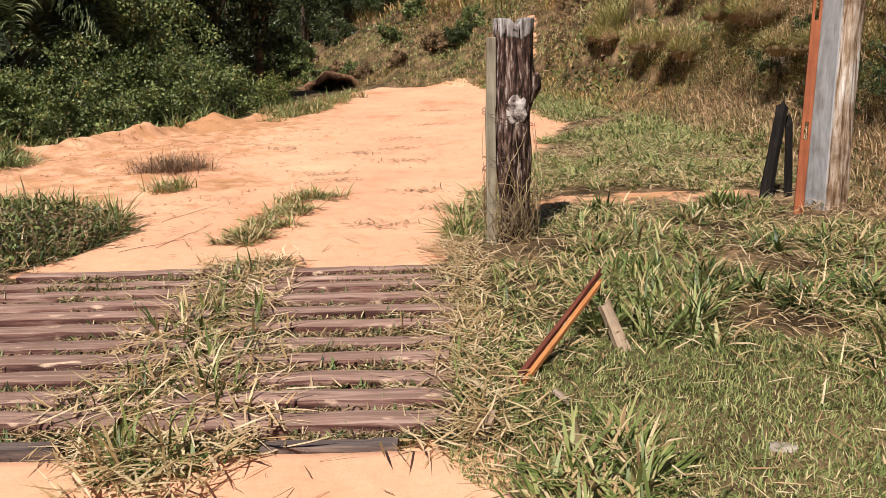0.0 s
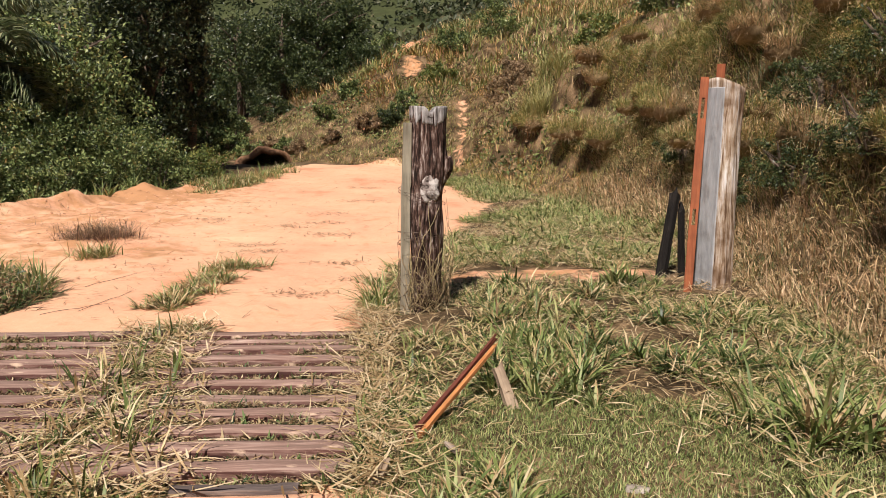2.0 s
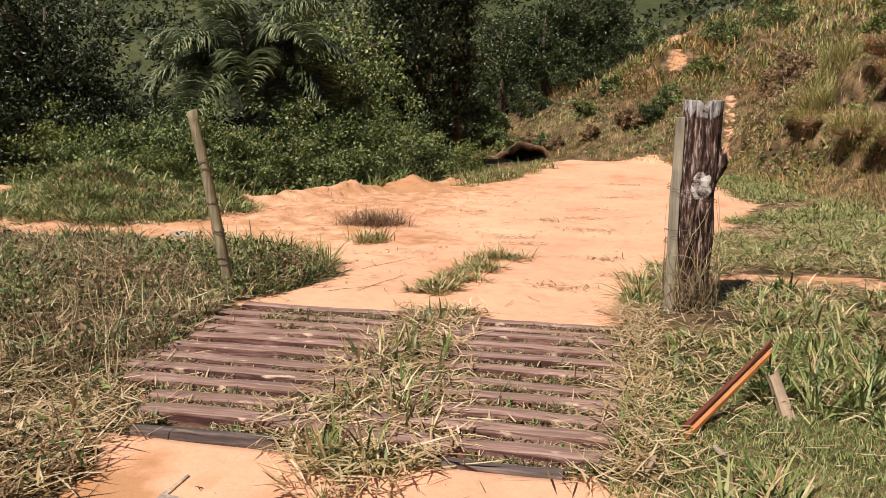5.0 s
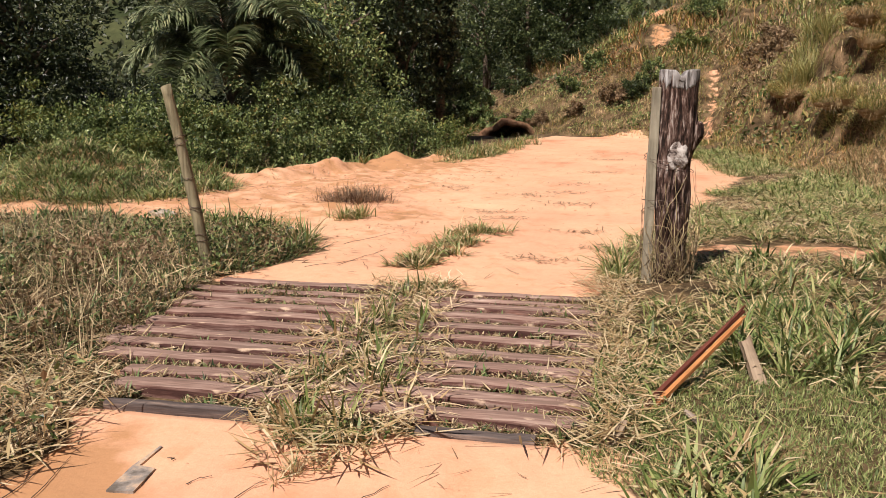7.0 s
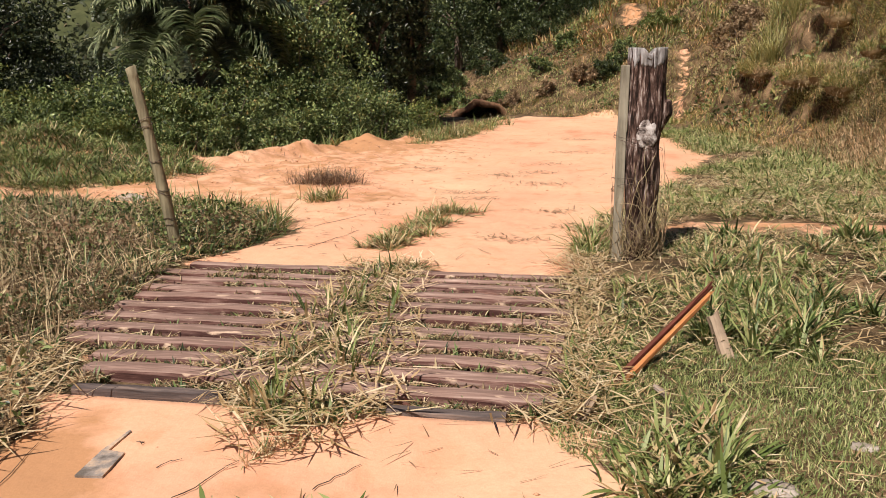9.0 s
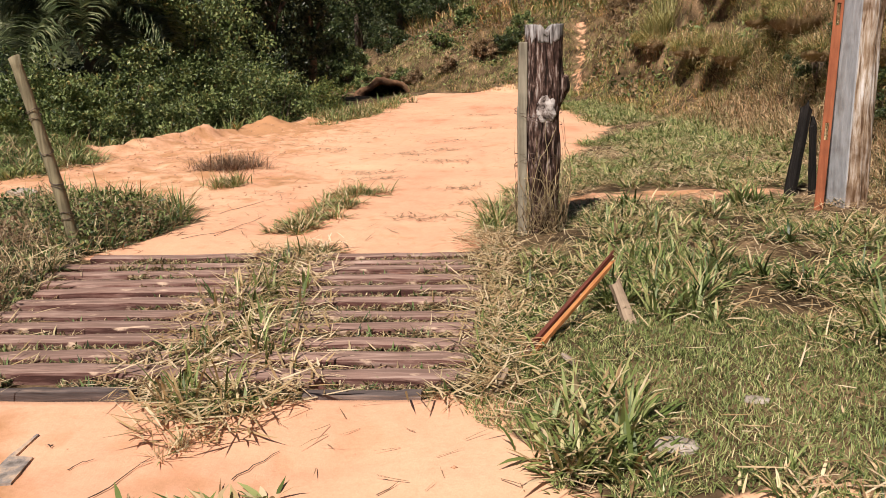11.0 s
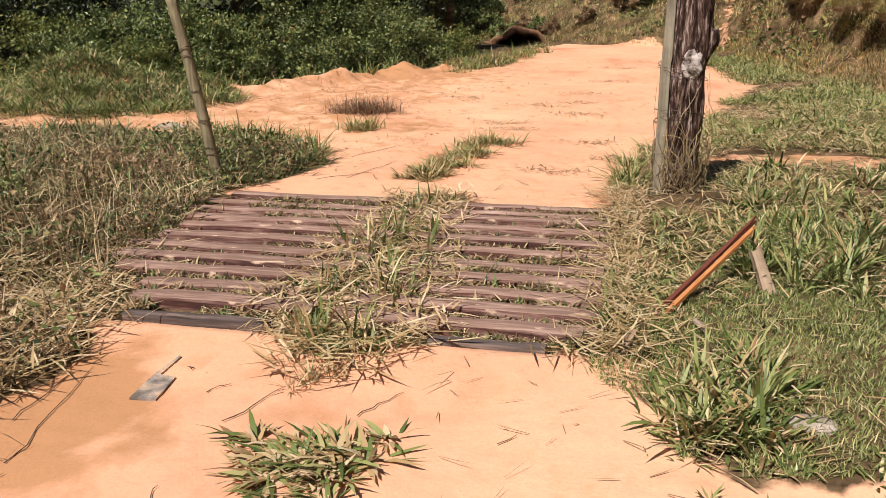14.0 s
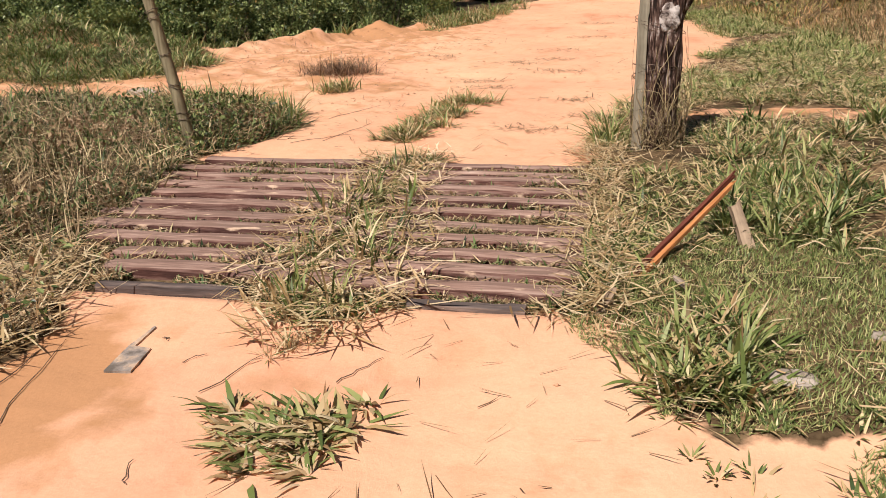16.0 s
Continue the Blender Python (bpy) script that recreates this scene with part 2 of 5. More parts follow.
HEAD = wood_mat("bleached_end_wood", ((0.36, (0.16, 0.14, 0.13)), (0.46, (0.36, 0.34, 0.33)), (0.58, (0.55, 0.53, 0.52)), (0.7, (0.68, 0.67, 0.66))), (16, 16, 2.2), 3.0, ((0.34, (0.5, 0.47, 0.44)), (0.55, (1, 1, 1))), vary=False, bump_d=0.03)
LOG = wood_mat("weathered_log", ((0.36, (0.14, 0.085, 0.05)), (0.45, (0.36, 0.26, 0.17)), (0.53, (0.56, 0.47, 0.38)), (0.66, (0.78, 0.75, 0.71))), (8, 8, 0.9), 3.4, ((0.36, (0.42, 0.33, 0.26)), (0.50, (0.85, 0.80, 0.76)), (0.64, (1.05, 1.05, 1.05))), vary=False, bump_d=0.03)
SUNK = wood_mat("dark_sunken_board", ((0.3, (0.06, 0.05, 0.047)), (0.55, (0.14, 0.115, 0.105)), (0.72, (0.32, 0.25, 0.2))), (1.2, 14, 14), 2.4, vary=True)
BLACK_GRAIN = wood_mat("black_grain", ((0.35, (0.008, 0.007, 0.006)), (0.6, (0.022, 0.018, 0.015)), (0.75, (0.06, 0.05, 0.042))), (12, 12, 1.5), 2.4, vary=False, bump_d=0.03)
SLAT = wood_mat("greenish_grey_slat", ((0.3, (0.22, 0.19, 0.13)), (0.6, (0.40, 0.36, 0.27))), (14, 14, 1), 2.0, vary=False)
STAKE = wood_mat("stake_wood", ((0.3, (0.17, 0.14, 0.08)), (0.6, (0.36, 0.31, 0.19))), (14, 14, 1), 2.0, vary=False)
RUST = wood_mat("red_brown_timber", ((0.3, (0.27, 0.075, 0.03)), (0.65, (0.42, 0.135, 0.055))), (14, 14, 1), 2.0, vary=False, rough=0.7)
ORANGE = wood_mat("orange_broken_wood", ((0.3, (0.45, 0.16, 0.05)), (0.6, (0.72, 0.33, 0.12))), (14, 14, 1), 2.5, vary=False)
BARK = wood_mat("bark", ((0.3, (0.07, 0.05, 0.035)), (0.65, (0.2, 0.15, 0.11))), (8, 8, 1.5), 2.0, vary=False)
STONE = earth_mat("pale_stone", ((0.35, (0.30, 0.25, 0.20)), (0.6, (0.56, 0.49, 0.42))), ((0.3, (0.6, 0.57, 0.53)), (0.65, (1, 1, 1))), 6, 30, 0.8, 0.02)
RUBBER = earth_mat("sandy_black_strip", ((0.36, (0.17, 0.145, 0.12)), (0.48, (0.35, 0.30, 0.26)), (0.56, (0.60, 0.44, 0.31))), ((0.3, (0.7, 0.7, 0.7)), (0.7, (1, 1, 1))), 9, 50, 0.8, 0.01, rough=0.7)
WIRE = start("rusty_wire")[0]
WIRE.node_tree.nodes["Principled BSDF"].inputs["Base Color"].default_value = (0.12, 0.085, 0.065, 1)
WIRE.node_tree.nodes["Principled BSDF"].inputs["Metallic"].default_value = 0.7
WIRE.node_tree.nodes["Principled BSDF"].inputs["Roughness"].default_value = 0.6

# ---- mesh helpers ----
rng = np.random.default_rng(7)


def link(name, verts, faces_by_n, material, parent=None, smooth=True):
    """A mesh object from arrays: vertices and, for each corner count, an array of faces."""
    me = bpy.data.meshes.new(name)
    verts = np.asarray(verts, dtype=np.float32)
    me.vertices.add(len(verts))
    me.vertices.foreach_set("co", verts.ravel())
    faces_by_n = [np.asarray(f, dtype=np.int32) for f in faces_by_n if len(f)]
    loops = np.concatenate([f.ravel() for f in faces_by_n])
    sizes = np.concatenate([np.full(len(f), f.shape[1]) for f in faces_by_n])
    me.loops.add(len(loops))
    me.loops.foreach_set("vertex_index", loops)
    me.polygons.add(len(sizes))
    me.polygons.foreach_set("loop_start", np.r_[0, np.cumsum(sizes)[:-1]].astype(np.int32))
    me.polygons.foreach_set("use_smooth", np.full(len(sizes), smooth))
    me.update(calc_edges=True)
    me.validate()
    me.materials.append(material)
    ob = new(name, me)
    if parent is not None:
        ob.parent = parent
    return ob


def part(name, bm, material, parent=None, label="", smooth=False):
    me = bpy.data.meshes.new(name)
    bm.to_mesh(me)
    bm.free()
    for p in me.polygons:
        p.use_smooth = smooth
    me.materials.append(material)
    ob = new(name, me)
    if parent is not None:
        ob.parent = parent
    return tagged(ob, label)


def empty(name, m, label, category, group=""):
    ob = new(name)
    ob.empty_display_size = 0.1
    ob.matrix_world = m
    return tagged(ob, label, category, group)


def hashed(ix, iy, seed):
    v = np.sin(ix * 127.1 + iy * 311.7 + seed * 74.7) * 43758.5453
    return v - np.floor(v)


def vnoise(x, y, scale, seed=0, octaves=3):
    x, y = np.asarray(x, float) * scale, np.asarray(y, float) * scale
    out, amp, total = 0, 1.0, 0.0
    for o in range(octaves):
        ix, iy = np.floor(x), np.floor(y)
        fx, fy = x - ix, y - iy
        fx, fy = fx * fx * (3 - 2 * fx), fy * fy * (3 - 2 * fy)
        a, b = hashed(ix, iy, seed + o), hashed(ix + 1, iy, seed + o)
        c, d = hashed(ix, iy + 1, seed + o), hashed(ix + 1, iy + 1, seed + o)
        out = out + amp * ((a * (1 - fx) + b * fx) * (1 - fy) + (c * (1 - fx) + d * fx) * fy)
        total, amp, x, y = total + amp, amp * 0.5, x * 2.03 + 17, y * 2.03 + 9
    return out / total


def smooth01(v):
    v = np.clip(v, 0, 1)
    return v * v * (3 - 2 * v)


# ---- the lie of the land ----
XR_Y = (-30, -4, -1.4, -0.8, -0.2, 1, 2, 2.9, 3.9, 4.7, 6.2, 8.2, 10, 12.6, 15, 18, 23, 26, 30)
XR_X = (1.9, 1.7, 1.0, 0.22, -0.02, -0.1, -0.2, -0.2, -0.06, -0.14, 0.25, 0.9, 1.35, 1.95, 1.7, 1.5, 1.2, 0.7, -1)
XL_Y = (-30, -4, -1.5, -0.5, 0.0, 0.4, 1.6, 2.8, 3.4, 4.3, 5.0, 5.5, 5.9, 40)
XL_X = (-4, -3.3, -2.6, -2.35, -2.65, -2.8, -3.2, -3.4, -3.15, -2.9, -3.4, -4.5, -24, -24)
YB_X = (-60, -24, -14, -9, -7.5, -6.7, -5.9, -5.2, -4.4, -3.8, -3.4, -3.1, -2.6, 0, 9)
YB_Y = (9.5, 10.2, 10.6, 8.9, 9.2, 10.3, 12.0, 14.0, 16.0, 18.8, 22, 25, 27.2, 26.8, 26.8)
FOOT = np.array([(3.0, -40), (2.7, -6), (2.95, 0.5), (3.4, 2.3), (3.55, 4), (3.75, 7.7), (3.7, 11), (3.1, 15), (2.6, 19), (1.9, 23), (0.8, 26.3), (-1.5, 27.6), (-3.6, 28.9), (-6, 31), (-9.5, 37), (-12, 50), (-13, 90), (-13, 220)])


def bank_distance(x, y):
    """Metres beyond the foot of the bank, negative on the road's side."""
    x, y = np.asarray(x, float), np.asarray(y, float)
    best, sign = np.full(x.shape, 1e9), np.ones(x.shape)
    for (ax, ay), (bx, by) in zip(FOOT[:-1], FOOT[1:]):
        dx, dy = bx - ax, by - ay
        t = np.clip(((x - ax) * dx + (y - ay) * dy) / (dx * dx + dy * dy), 0, 1)
        d = np.hypot(x - ax - t * dx, y - ay - t * dy)
        side = (x - ax) * dy - (y - ay) * dx
        sign = np.where(d < best, np.where(side > 0, 1.0, -1.0), sign)
        best = np.minimum(best, d)
    return best * sign


def is_road(x, y):
    wob = (vnoise(x, y, 1.8, 3) - 0.5) * 0.28
    return (x < np.interp(y, XR_Y, XR_X) + wob) & (x > np.interp(y, XL_Y, XL_X) + wob) & (y < np.interp(x, YB_X, YB_Y) + 2 * wob)


def height(x, y):
    x, y = np.asarray(x, float), np.asarray(y, float)
    xr, xl, yb = np.interp(y, XR_Y, XR_X), np.interp(y, XL_Y, XL_X), np.interp(x, YB_X, YB_Y)
    z = (vnoise(x, y, 0.7, 11) - 0.5) * 0.07 + (vnoise(x, y, 3.5, 21) - 0.5) * 0.022
    z = z + 0.012 * (vnoise(x, y, 14, 31, 2) - 0.5)
    # wheel ruts and the worn lane
    lane = smooth01((xr - x) / 0.5) * smooth01((x - xl) / 0.5)
    z = z - 0.03 * lane * (np.exp(-((x + 0.62) / 0.35) ** 2) + np.exp(-((x + 2.05) / 0.35) ** 2)) * (y < 8)
    # churned, lumpy sand towards the berm
    z = z + 0.10 * (vnoise(x, y, 1.6, 25, 4) - 0.5) * smooth01((y - 5.5) / 2) * smooth01((-1.5 - x) / 2)
    # verge rises a little away from the wheel tracks
    z = z + 0.10 * smooth01((x - xr) / 1.2) * (y < 26) + 0.08 * smooth01((xl - x) / 1.0)
    # loose berm along the far side of the bend, and the drop behind it
    left = smooth01((-2.6 - x) / 1.0)
    z = z + left * smooth01((-3.4 - x) / 2.0) * (0.03 + 0.42 * vnoise(x, y, 0.8, 41, 4) ** 1.5) * np.exp(-((y - yb + 0.2 + 0.8 * (vnoise(x, y, 1.3, 43) - 0.5)) / 0.7) ** 2)
    z = z - left * (1 - smooth01((y - 19) / 6) * smooth01((x + 10) / 3)) * (0.7 * smooth01((y - yb - 0.5) / 6) + 6 * smooth01((y - yb - 6) / 40)) * smooth01((-3.2 - x) / 1.5)
    # ridge of bare earth across the verge
    z = z + 0.05 * vnoise(x, y, 3, 47) * np.exp(-((y - 4.55 - 0.1 * (x - 1.5)) / 0.17) ** 2) * smooth01((x - 0.9) / 0.5) * smooth01((3.0 - x) / 0.4)
    # cut bank and hill
    d = bank_distance(x, y) + (vnoise(x, y, 0.5, 51) - 0.5) * 1.1
    up = np.where(d > 0, d, 0)
    prof = np.interp(up, (0, 0.7, 1.0, 1.7, 2.0, 3.2, 6, 12, 30, 70, 200), (0, 0.45, 1.25, 1.75, 2.6, 3.4, 4.8, 7.5, 15, 30, 60))
    far = smooth01((y - 20) / 8)
    low = np.interp(up, (0, 1, 4, 10, 30, 70, 200), (0, 0.55, 2.1, 4.6, 12, 27, 60))
    hill = prof * (1 - far) + low * far
    z = z + hill * (0.9 + 0.25 * vnoise(x, y, 0.25, 61)) + np.where(d > 0.6, (vnoise(x, y, 0.9, 71) - 0.5) * 1.0 * smooth01((d - 0.6) / 0.6), 0)
    # washed-out gully where the bank and the hill meet
    gx = 2.6 + 0.1 * (y - 25)
    z = z - 0.3 * np.exp(-((x - gx) / 0.5) ** 2) * smooth01((y - 22) / 2) * smooth01((31 - y) / 2)
    # cracked heap of pushed-up earth on the berm, and clods over the churned sand
    z = z + (0.02 + 0.26 * vnoise(x, y, 2.3, 65, 4)) * np.exp(-((x + 5.0) / 0.75) ** 2 - ((y - 14.4 + 0.7 * (x + 5.0)) / 0.55) ** 2)
    churn = smooth01((y - 4.2) / 1.5) * smooth01((-2.3 - x) / 1.0) * smooth01((yb + 1 - y) / 1.5)
    rough = left * np.exp(-((y - yb + 0.3) / 1.1) ** 2) + 0.5 * churn
    z = z + rough * (0.07 * (vnoise(x, y, 3.1, 73, 3) - 0.5) + 0.06 * (vnoise(x, y, 7.5, 75, 2) - 0.5))
    z = z + churn * (0.05 * np.abs(vnoise(x, y, 2.6, 67, 3) - 0.5) + 0.05 * (vnoise(x, y, 4.2, 69, 2) - 0.5))
    # grassy mound beside the bend
    z = z + (0.25 + 0.3 * vnoise(x, y, 1.2, 63)) * np.exp(-((x + 8.4) / 1.7) ** 2 - ((y - 8.3) / 1.3) ** 2)
    # sand swept level against the first boards
    apron = smooth01((y + 0.7) / 0.6) * (y < 0.1) * smooth01((x + 3.0) / 0.3) * smooth01((0.1 - x) / 0.2)
    z = z * (1 - apron) + apron * (0.008 + 0.006 * (vnoise(x, y, 6, 85) - 0.5))
    # bed of the cattle guard
    bed = smooth01((x + 3.35) / 0.12) * smooth01((-0.02 - x) / 0.1) * smooth01((y + 0.02) / 0.05) * smooth01((2.86 - y) / 0.05)
    z = z * (1 - bed) + bed * (-0.052 + 0.07 * (vnoise(x, y, 2.6, 81) - 0.35))
    # hollow under the bank at the road's end
    z = z - 0.25 * np.exp(-(((x + 4.8) / 0.9) ** 2 + ((y - 29.0) / 1.0) ** 2))
    return z


def axis_steps(stops):
    out = []
    for a, b, step in stops:
        out += list(np.linspace(a, b, max(2, int(round((b - a) / step)) + 1))[:-1])
    return np.array(out + [stops[-1][1]])


gx = axis_steps([(-170, -40, 10), (-40, -14, 1.0), (-14, -9, 0.14), (-9, -4, 0.075), (-4, 1.4, 0.045), (1.4, 6, 0.12), (6, 14, 0.5), (14, 40, 2), (40, 170, 10)])
gy = axis_steps([(-60, -10, 4), (-10, -2, 0.4), (-2, 5.6, 0.045), (5.6, 16, 0.085), (16, 32, 0.22), (32, 46, 0.5), (46, 60, 1.2), (60, 190, 8)])
GX, GY = np.meshgrid(gx, gy)
GZ = height(GX, GY)
GV = np.stack([GX, GY, GZ], -1).reshape(-1, 3)
nx, ny = len(gx), len(gy)
ii = np.arange(ny - 1)[:, None] * nx + np.arange(nx - 1)[None, :]
QUADS = np.stack([ii, ii + 1, ii + nx + 1, ii + nx], -1).reshape(-1, 4)
cent = GV[QUADS].mean(1)
ROADQ = is_road(cent[:, 0], cent[:, 1])


SANDY = np.minimum(smooth01((np.interp(GY, XR_Y, XR_X) + 0.12 - GX) / 0.35) + 0.6 * smooth01((np.interp(GY, XR_Y, XR_X) + 0.5 - GX) / 0.5), 1)
SANDY *= smooth01((GX - np.interp(GY, XL_Y, XL_X) + 0.1) / 0.3) * smooth01((np.interp(GX, YB_X, YB_Y) + 0.4 - GY) / 0.5)
SANDY = np.maximum(SANDY, 0.66 * np.exp(-((GY - 4.55 - 0.1 * (GX - 1.5)) / 0.38) ** 2) * smooth01((GX - 0.2) / 0.5) * smooth01((3.0 - GX) / 0.4))
SANDY = np.maximum(SANDY, 0.8 * smooth01((-0.72 - GY) / 0.3) * (GX > -0.5) * smooth01((2.4 - GX) / 0.4))
SANDY = np.maximum(SANDY, 0.54 * np.exp(-((GX - 2.6 - 0.1 * (GY - 25) - 0.4 * (vnoise(GX, GY, 0.8, 97) - 0.5)) / 0.32) ** 2) * (GY > 22.5) * (GY < 30))
SCARS = ((1.3, 34.9, 0.55), (1.45, 43.2, 0.9), (0.0, 41.0, 0.6), (2.15, 34.6, 0.35), (-0.8, 30.2, 0.3), (1.9, 46.0, 0.8))
for sx, sy, sr in SCARS:
    SANDY = np.maximum(SANDY, 0.78 * np.exp(-(((GX - sx) / sr) ** 2 + ((GY - sy) / (1.5 * sr)) ** 2)))
SANDY = SANDY * (1 - 0.75 * (GX > -3.4) * (GX < 0) * (GY > 0.05) * (GY < 2.85) * (vnoise(GX, GY, 1.7, 83) < 0.60))
SANDY = SANDY.ravel() * 0.80
DAMP = 0.88 * np.exp(-(((GX + 2.3) / 0.50) ** 2 + ((GY + 0.95) / 0.6) ** 2)) * (0.55 + 0.9 * vnoise(GX, GY, 2.2, 99)) + 0.12 * np.exp(-((GX + 1.15) / 0.18) ** 2) * (GY < 0.2) + 0.25 * np.exp(-(((GX + 2.6) / 0.5) ** 2 + ((GY - 6.9) / 0.5) ** 2)) + 0.42 * np.exp(-(((GX + 5.1) / 1.3) ** 2 + ((GY - 14.2) / 1.2) ** 2)) + 0.24 * smooth01((-1.6 - GX - 1.5 * (vnoise(GX, GY, 0.6, 95) - 0.5)) / 2.5) * smooth01((GY - 4.0) / 2) + 0.45 * np.exp(-(((GX - 1.0) / 1.6) ** 2 + ((GY - 38) / 8) ** 2)) + 0.22 * np.exp(-((GY - 4.6) / 0.45) ** 2) * smooth01((GX - 0.3) / 0.6) + 0.12 * np.exp(-((GX - 2.6 - 0.1 * (GY - 25)) / 0.6) ** 2) * (GY > 22)
DAMP = DAMP.ravel()


def submesh(name, faces, material):
    used = np.unique(faces)
    remap = np.full(len(GV), -1)
    remap[used] = np.arange(len(used))
    ob = link(name, GV[used], [remap[faces]], material)
    ob.data.attributes.new("sand", "FLOAT", "POINT").data.foreach_set("value", SANDY[used].astype(np.float32))
    ob.data.attributes.new("damp", "FLOAT", "POINT").data.foreach_set("value", DAMP[used].astype(np.float32))
    return ob


tagged(submesh("ground", QUADS[~ROADQ], SAND), "brown earth and leaf litter under grass, rising into a bank", "ground", kind="structure")
tagged(submesh("road", QUADS[ROADQ], SAND), "pale orange sandy dirt road with wheel tracks", "dirt road", kind="structure")


# ---- blades and leaves ----
def blades(c, az, length, width, tilt, droop, seg=3, floor=True):
    """Grass blades: bases c, azimuths, lengths, widths, first tilt from upright and added droop (radians)."""
    n = len(c)
    pos, t, rows, prof = c.copy(), tilt.copy(), [], [0.7, 1.0, 0.72, 0.0] if seg == 3 else [0.8, 0.9, 0.0]
    out, side = np.stack([np.cos(az), np.sin(az)], 1), np.stack([-np.sin(az), np.cos(az), np.zeros(n)], 1)
    lift = rng.uniform(-0.35, 0.35, n)
    side[:, 2] = lift
    for k in range(seg + 1):
        w = (width * prof[k] * 0.5)[:, None]
        rows += [pos - side * w, pos + side * w] if k < seg else [pos]
        step = (length / seg)[:, None]
        pos = pos + step * np.concatenate([out * np.sin(t)[:, None], np.cos(t)[:, None]], 1)
        if floor:
            pos[:, 2] = np.maximum(pos[:, 2], height(pos[:, 0], pos[:, 1]) + 0.006 + 0.01 * k)
        t = t + droop / seg
    m = len(rows)
    v = np.stack(rows, 1).reshape(-1, 3)
    base = np.arange(n)[:, None] * m
    q = np.concatenate([base + np.array([2 * k, 2 * k + 1, 2 * k + 3, 2 * k + 2]) for k in range(seg - 1)])
    tr = base + np.array([2 * seg - 2, 2 * seg - 1, 2 * seg])
    return v, q, tr


def joined(name, sets, material, parent=None):
    vs, qs, ts, off = [], [], [], 0
    for v, q, t in sets:
        vs.append(v), qs.append(q + off), ts.append(t + off)
        off += len(v)
    return link(name, np.concatenate(vs), [np.concatenate(qs), np.concatenate(ts)], material, parent)


def tufts(centres, per, length, width, spread=0.05, tilt=(0.1, 1.0), droop=(0.3, 1.4), lean=None, seg=3):
    """Many tufts, each a fan of blades out of one crown."""
    centres = np.asarray(centres, float).reshape(-1, 2)
    size = rng.uniform(0.65, 1.25, len(centres))
    idx = np.repeat(np.arange(len(centres)), per)
    n = len(idx)
    az = rng.uniform(0, 2 * np.pi, n)
    r = np.abs(rng.normal(0, spread, n)) * size[idx]
    xy = centres[idx] + np.stack([np.cos(az) * r, np.sin(az) * r], 1)
    c = np.concatenate([xy, (height(xy[:, 0], xy[:, 1]) - 0.01)[:, None]], 1)
    az2 = az + rng.normal(0, 0.5, n)
    if lean is not None:
        az2 = np.where(rng.random(n) < 0.6, lean + rng.normal(0, 0.95, n), az2)
    ln = rng.uniform(length[0], length[1], n) * size[idx]
    return blades(c, az2, ln, rng.uniform(width[0], width[1], n), rng.uniform(tilt[0], tilt[1], n), rng.uniform(droop[0], droop[1], n), seg)


def scatter(count, x0, x1, y0, y1, keep):
    p = np.stack([rng.uniform(x0, x1, count), rng.uniform(y0, y1, count)], 1)
    return p[keep(p[:, 0], p[:, 1])]


def litter(centres, length, width, lift=0.01):
    """Cut straw lying flat."""
    p = np.asarray(centres, float)
    n = len(p)
    c = np.concatenate([p, (height(p[:, 0], p[:, 1]) + rng.uniform(0.004, 0.004 + lift, n))[:, None]], 1)
    return blades(c, rng.uniform(0, 2 * np.pi, n), rng.uniform(length[0], length[1], n), rng.uniform(width[0], width[1], n),
                  rng.uniform(1.25, 1.6, n), rng.uniform(-0.2, 0.35, n), 2)


def leaf_cards(c, size, up=0.5):
    """Folded leaves, two faces each side of the midrib, hanging loosely outwards."""
    n = len(c)
    d = rng.normal(0, 1, (n, 3))
    d[:, 2] -= 0.35
    d /= np.linalg.norm(d, axis=1)[:, None]
    nrm = rng.normal(0, 1, (n, 3)) + np.array((0, 0, up * 2))
    s = np.cross(d, nrm)
    s /= np.linalg.norm(s, axis=1)[:, None] + 1e-9
    u = np.cross(s, d)
    L = (size * rng.uniform(0.6, 1.3, n))[:, None]
    a, b = c - d * L * 0.5, c + d * L * 0.5
    mid = c - d * L * 0.06
    l, r = mid + s * L * 0.27 + u * L * 0.08, mid - s * L * 0.27 + u * L * 0.08
    v = np.stack([a, l, b, r], 1).reshape(-1, 3)
    base = np.arange(n)[:, None] * 4
    return v, np.concatenate([base + np.array([0, 1, 2]), base + np.array([0, 2, 3])])


def crown_points(n, radii, lumps, inner=0.35, seed=0):
    """Points of a ragged crown: leaf clumps on bent-in shoots round an uneven body."""
    g = np.random.default_rng(seed)
    d = g.normal(0, 1, (lumps, 3))
    d /= np.linalg.norm(d, axis=1)[:, None]
    rad = g.uniform(inner, 1.0, lumps) ** 0.6
    rad *= 0.8 + 0.4 * g.random(lumps)
    centre = d * rad[:, None] * np.array(radii)
    idx = g.integers(0, lumps, n)
    s = g.uniform(0.07, 0.17, lumps) * min(radii)
    off = g.normal(0, 1, (n, 3)) * s[idx][:, None] * np.array((1, 1, 0.75))
    return centre[idx] + off


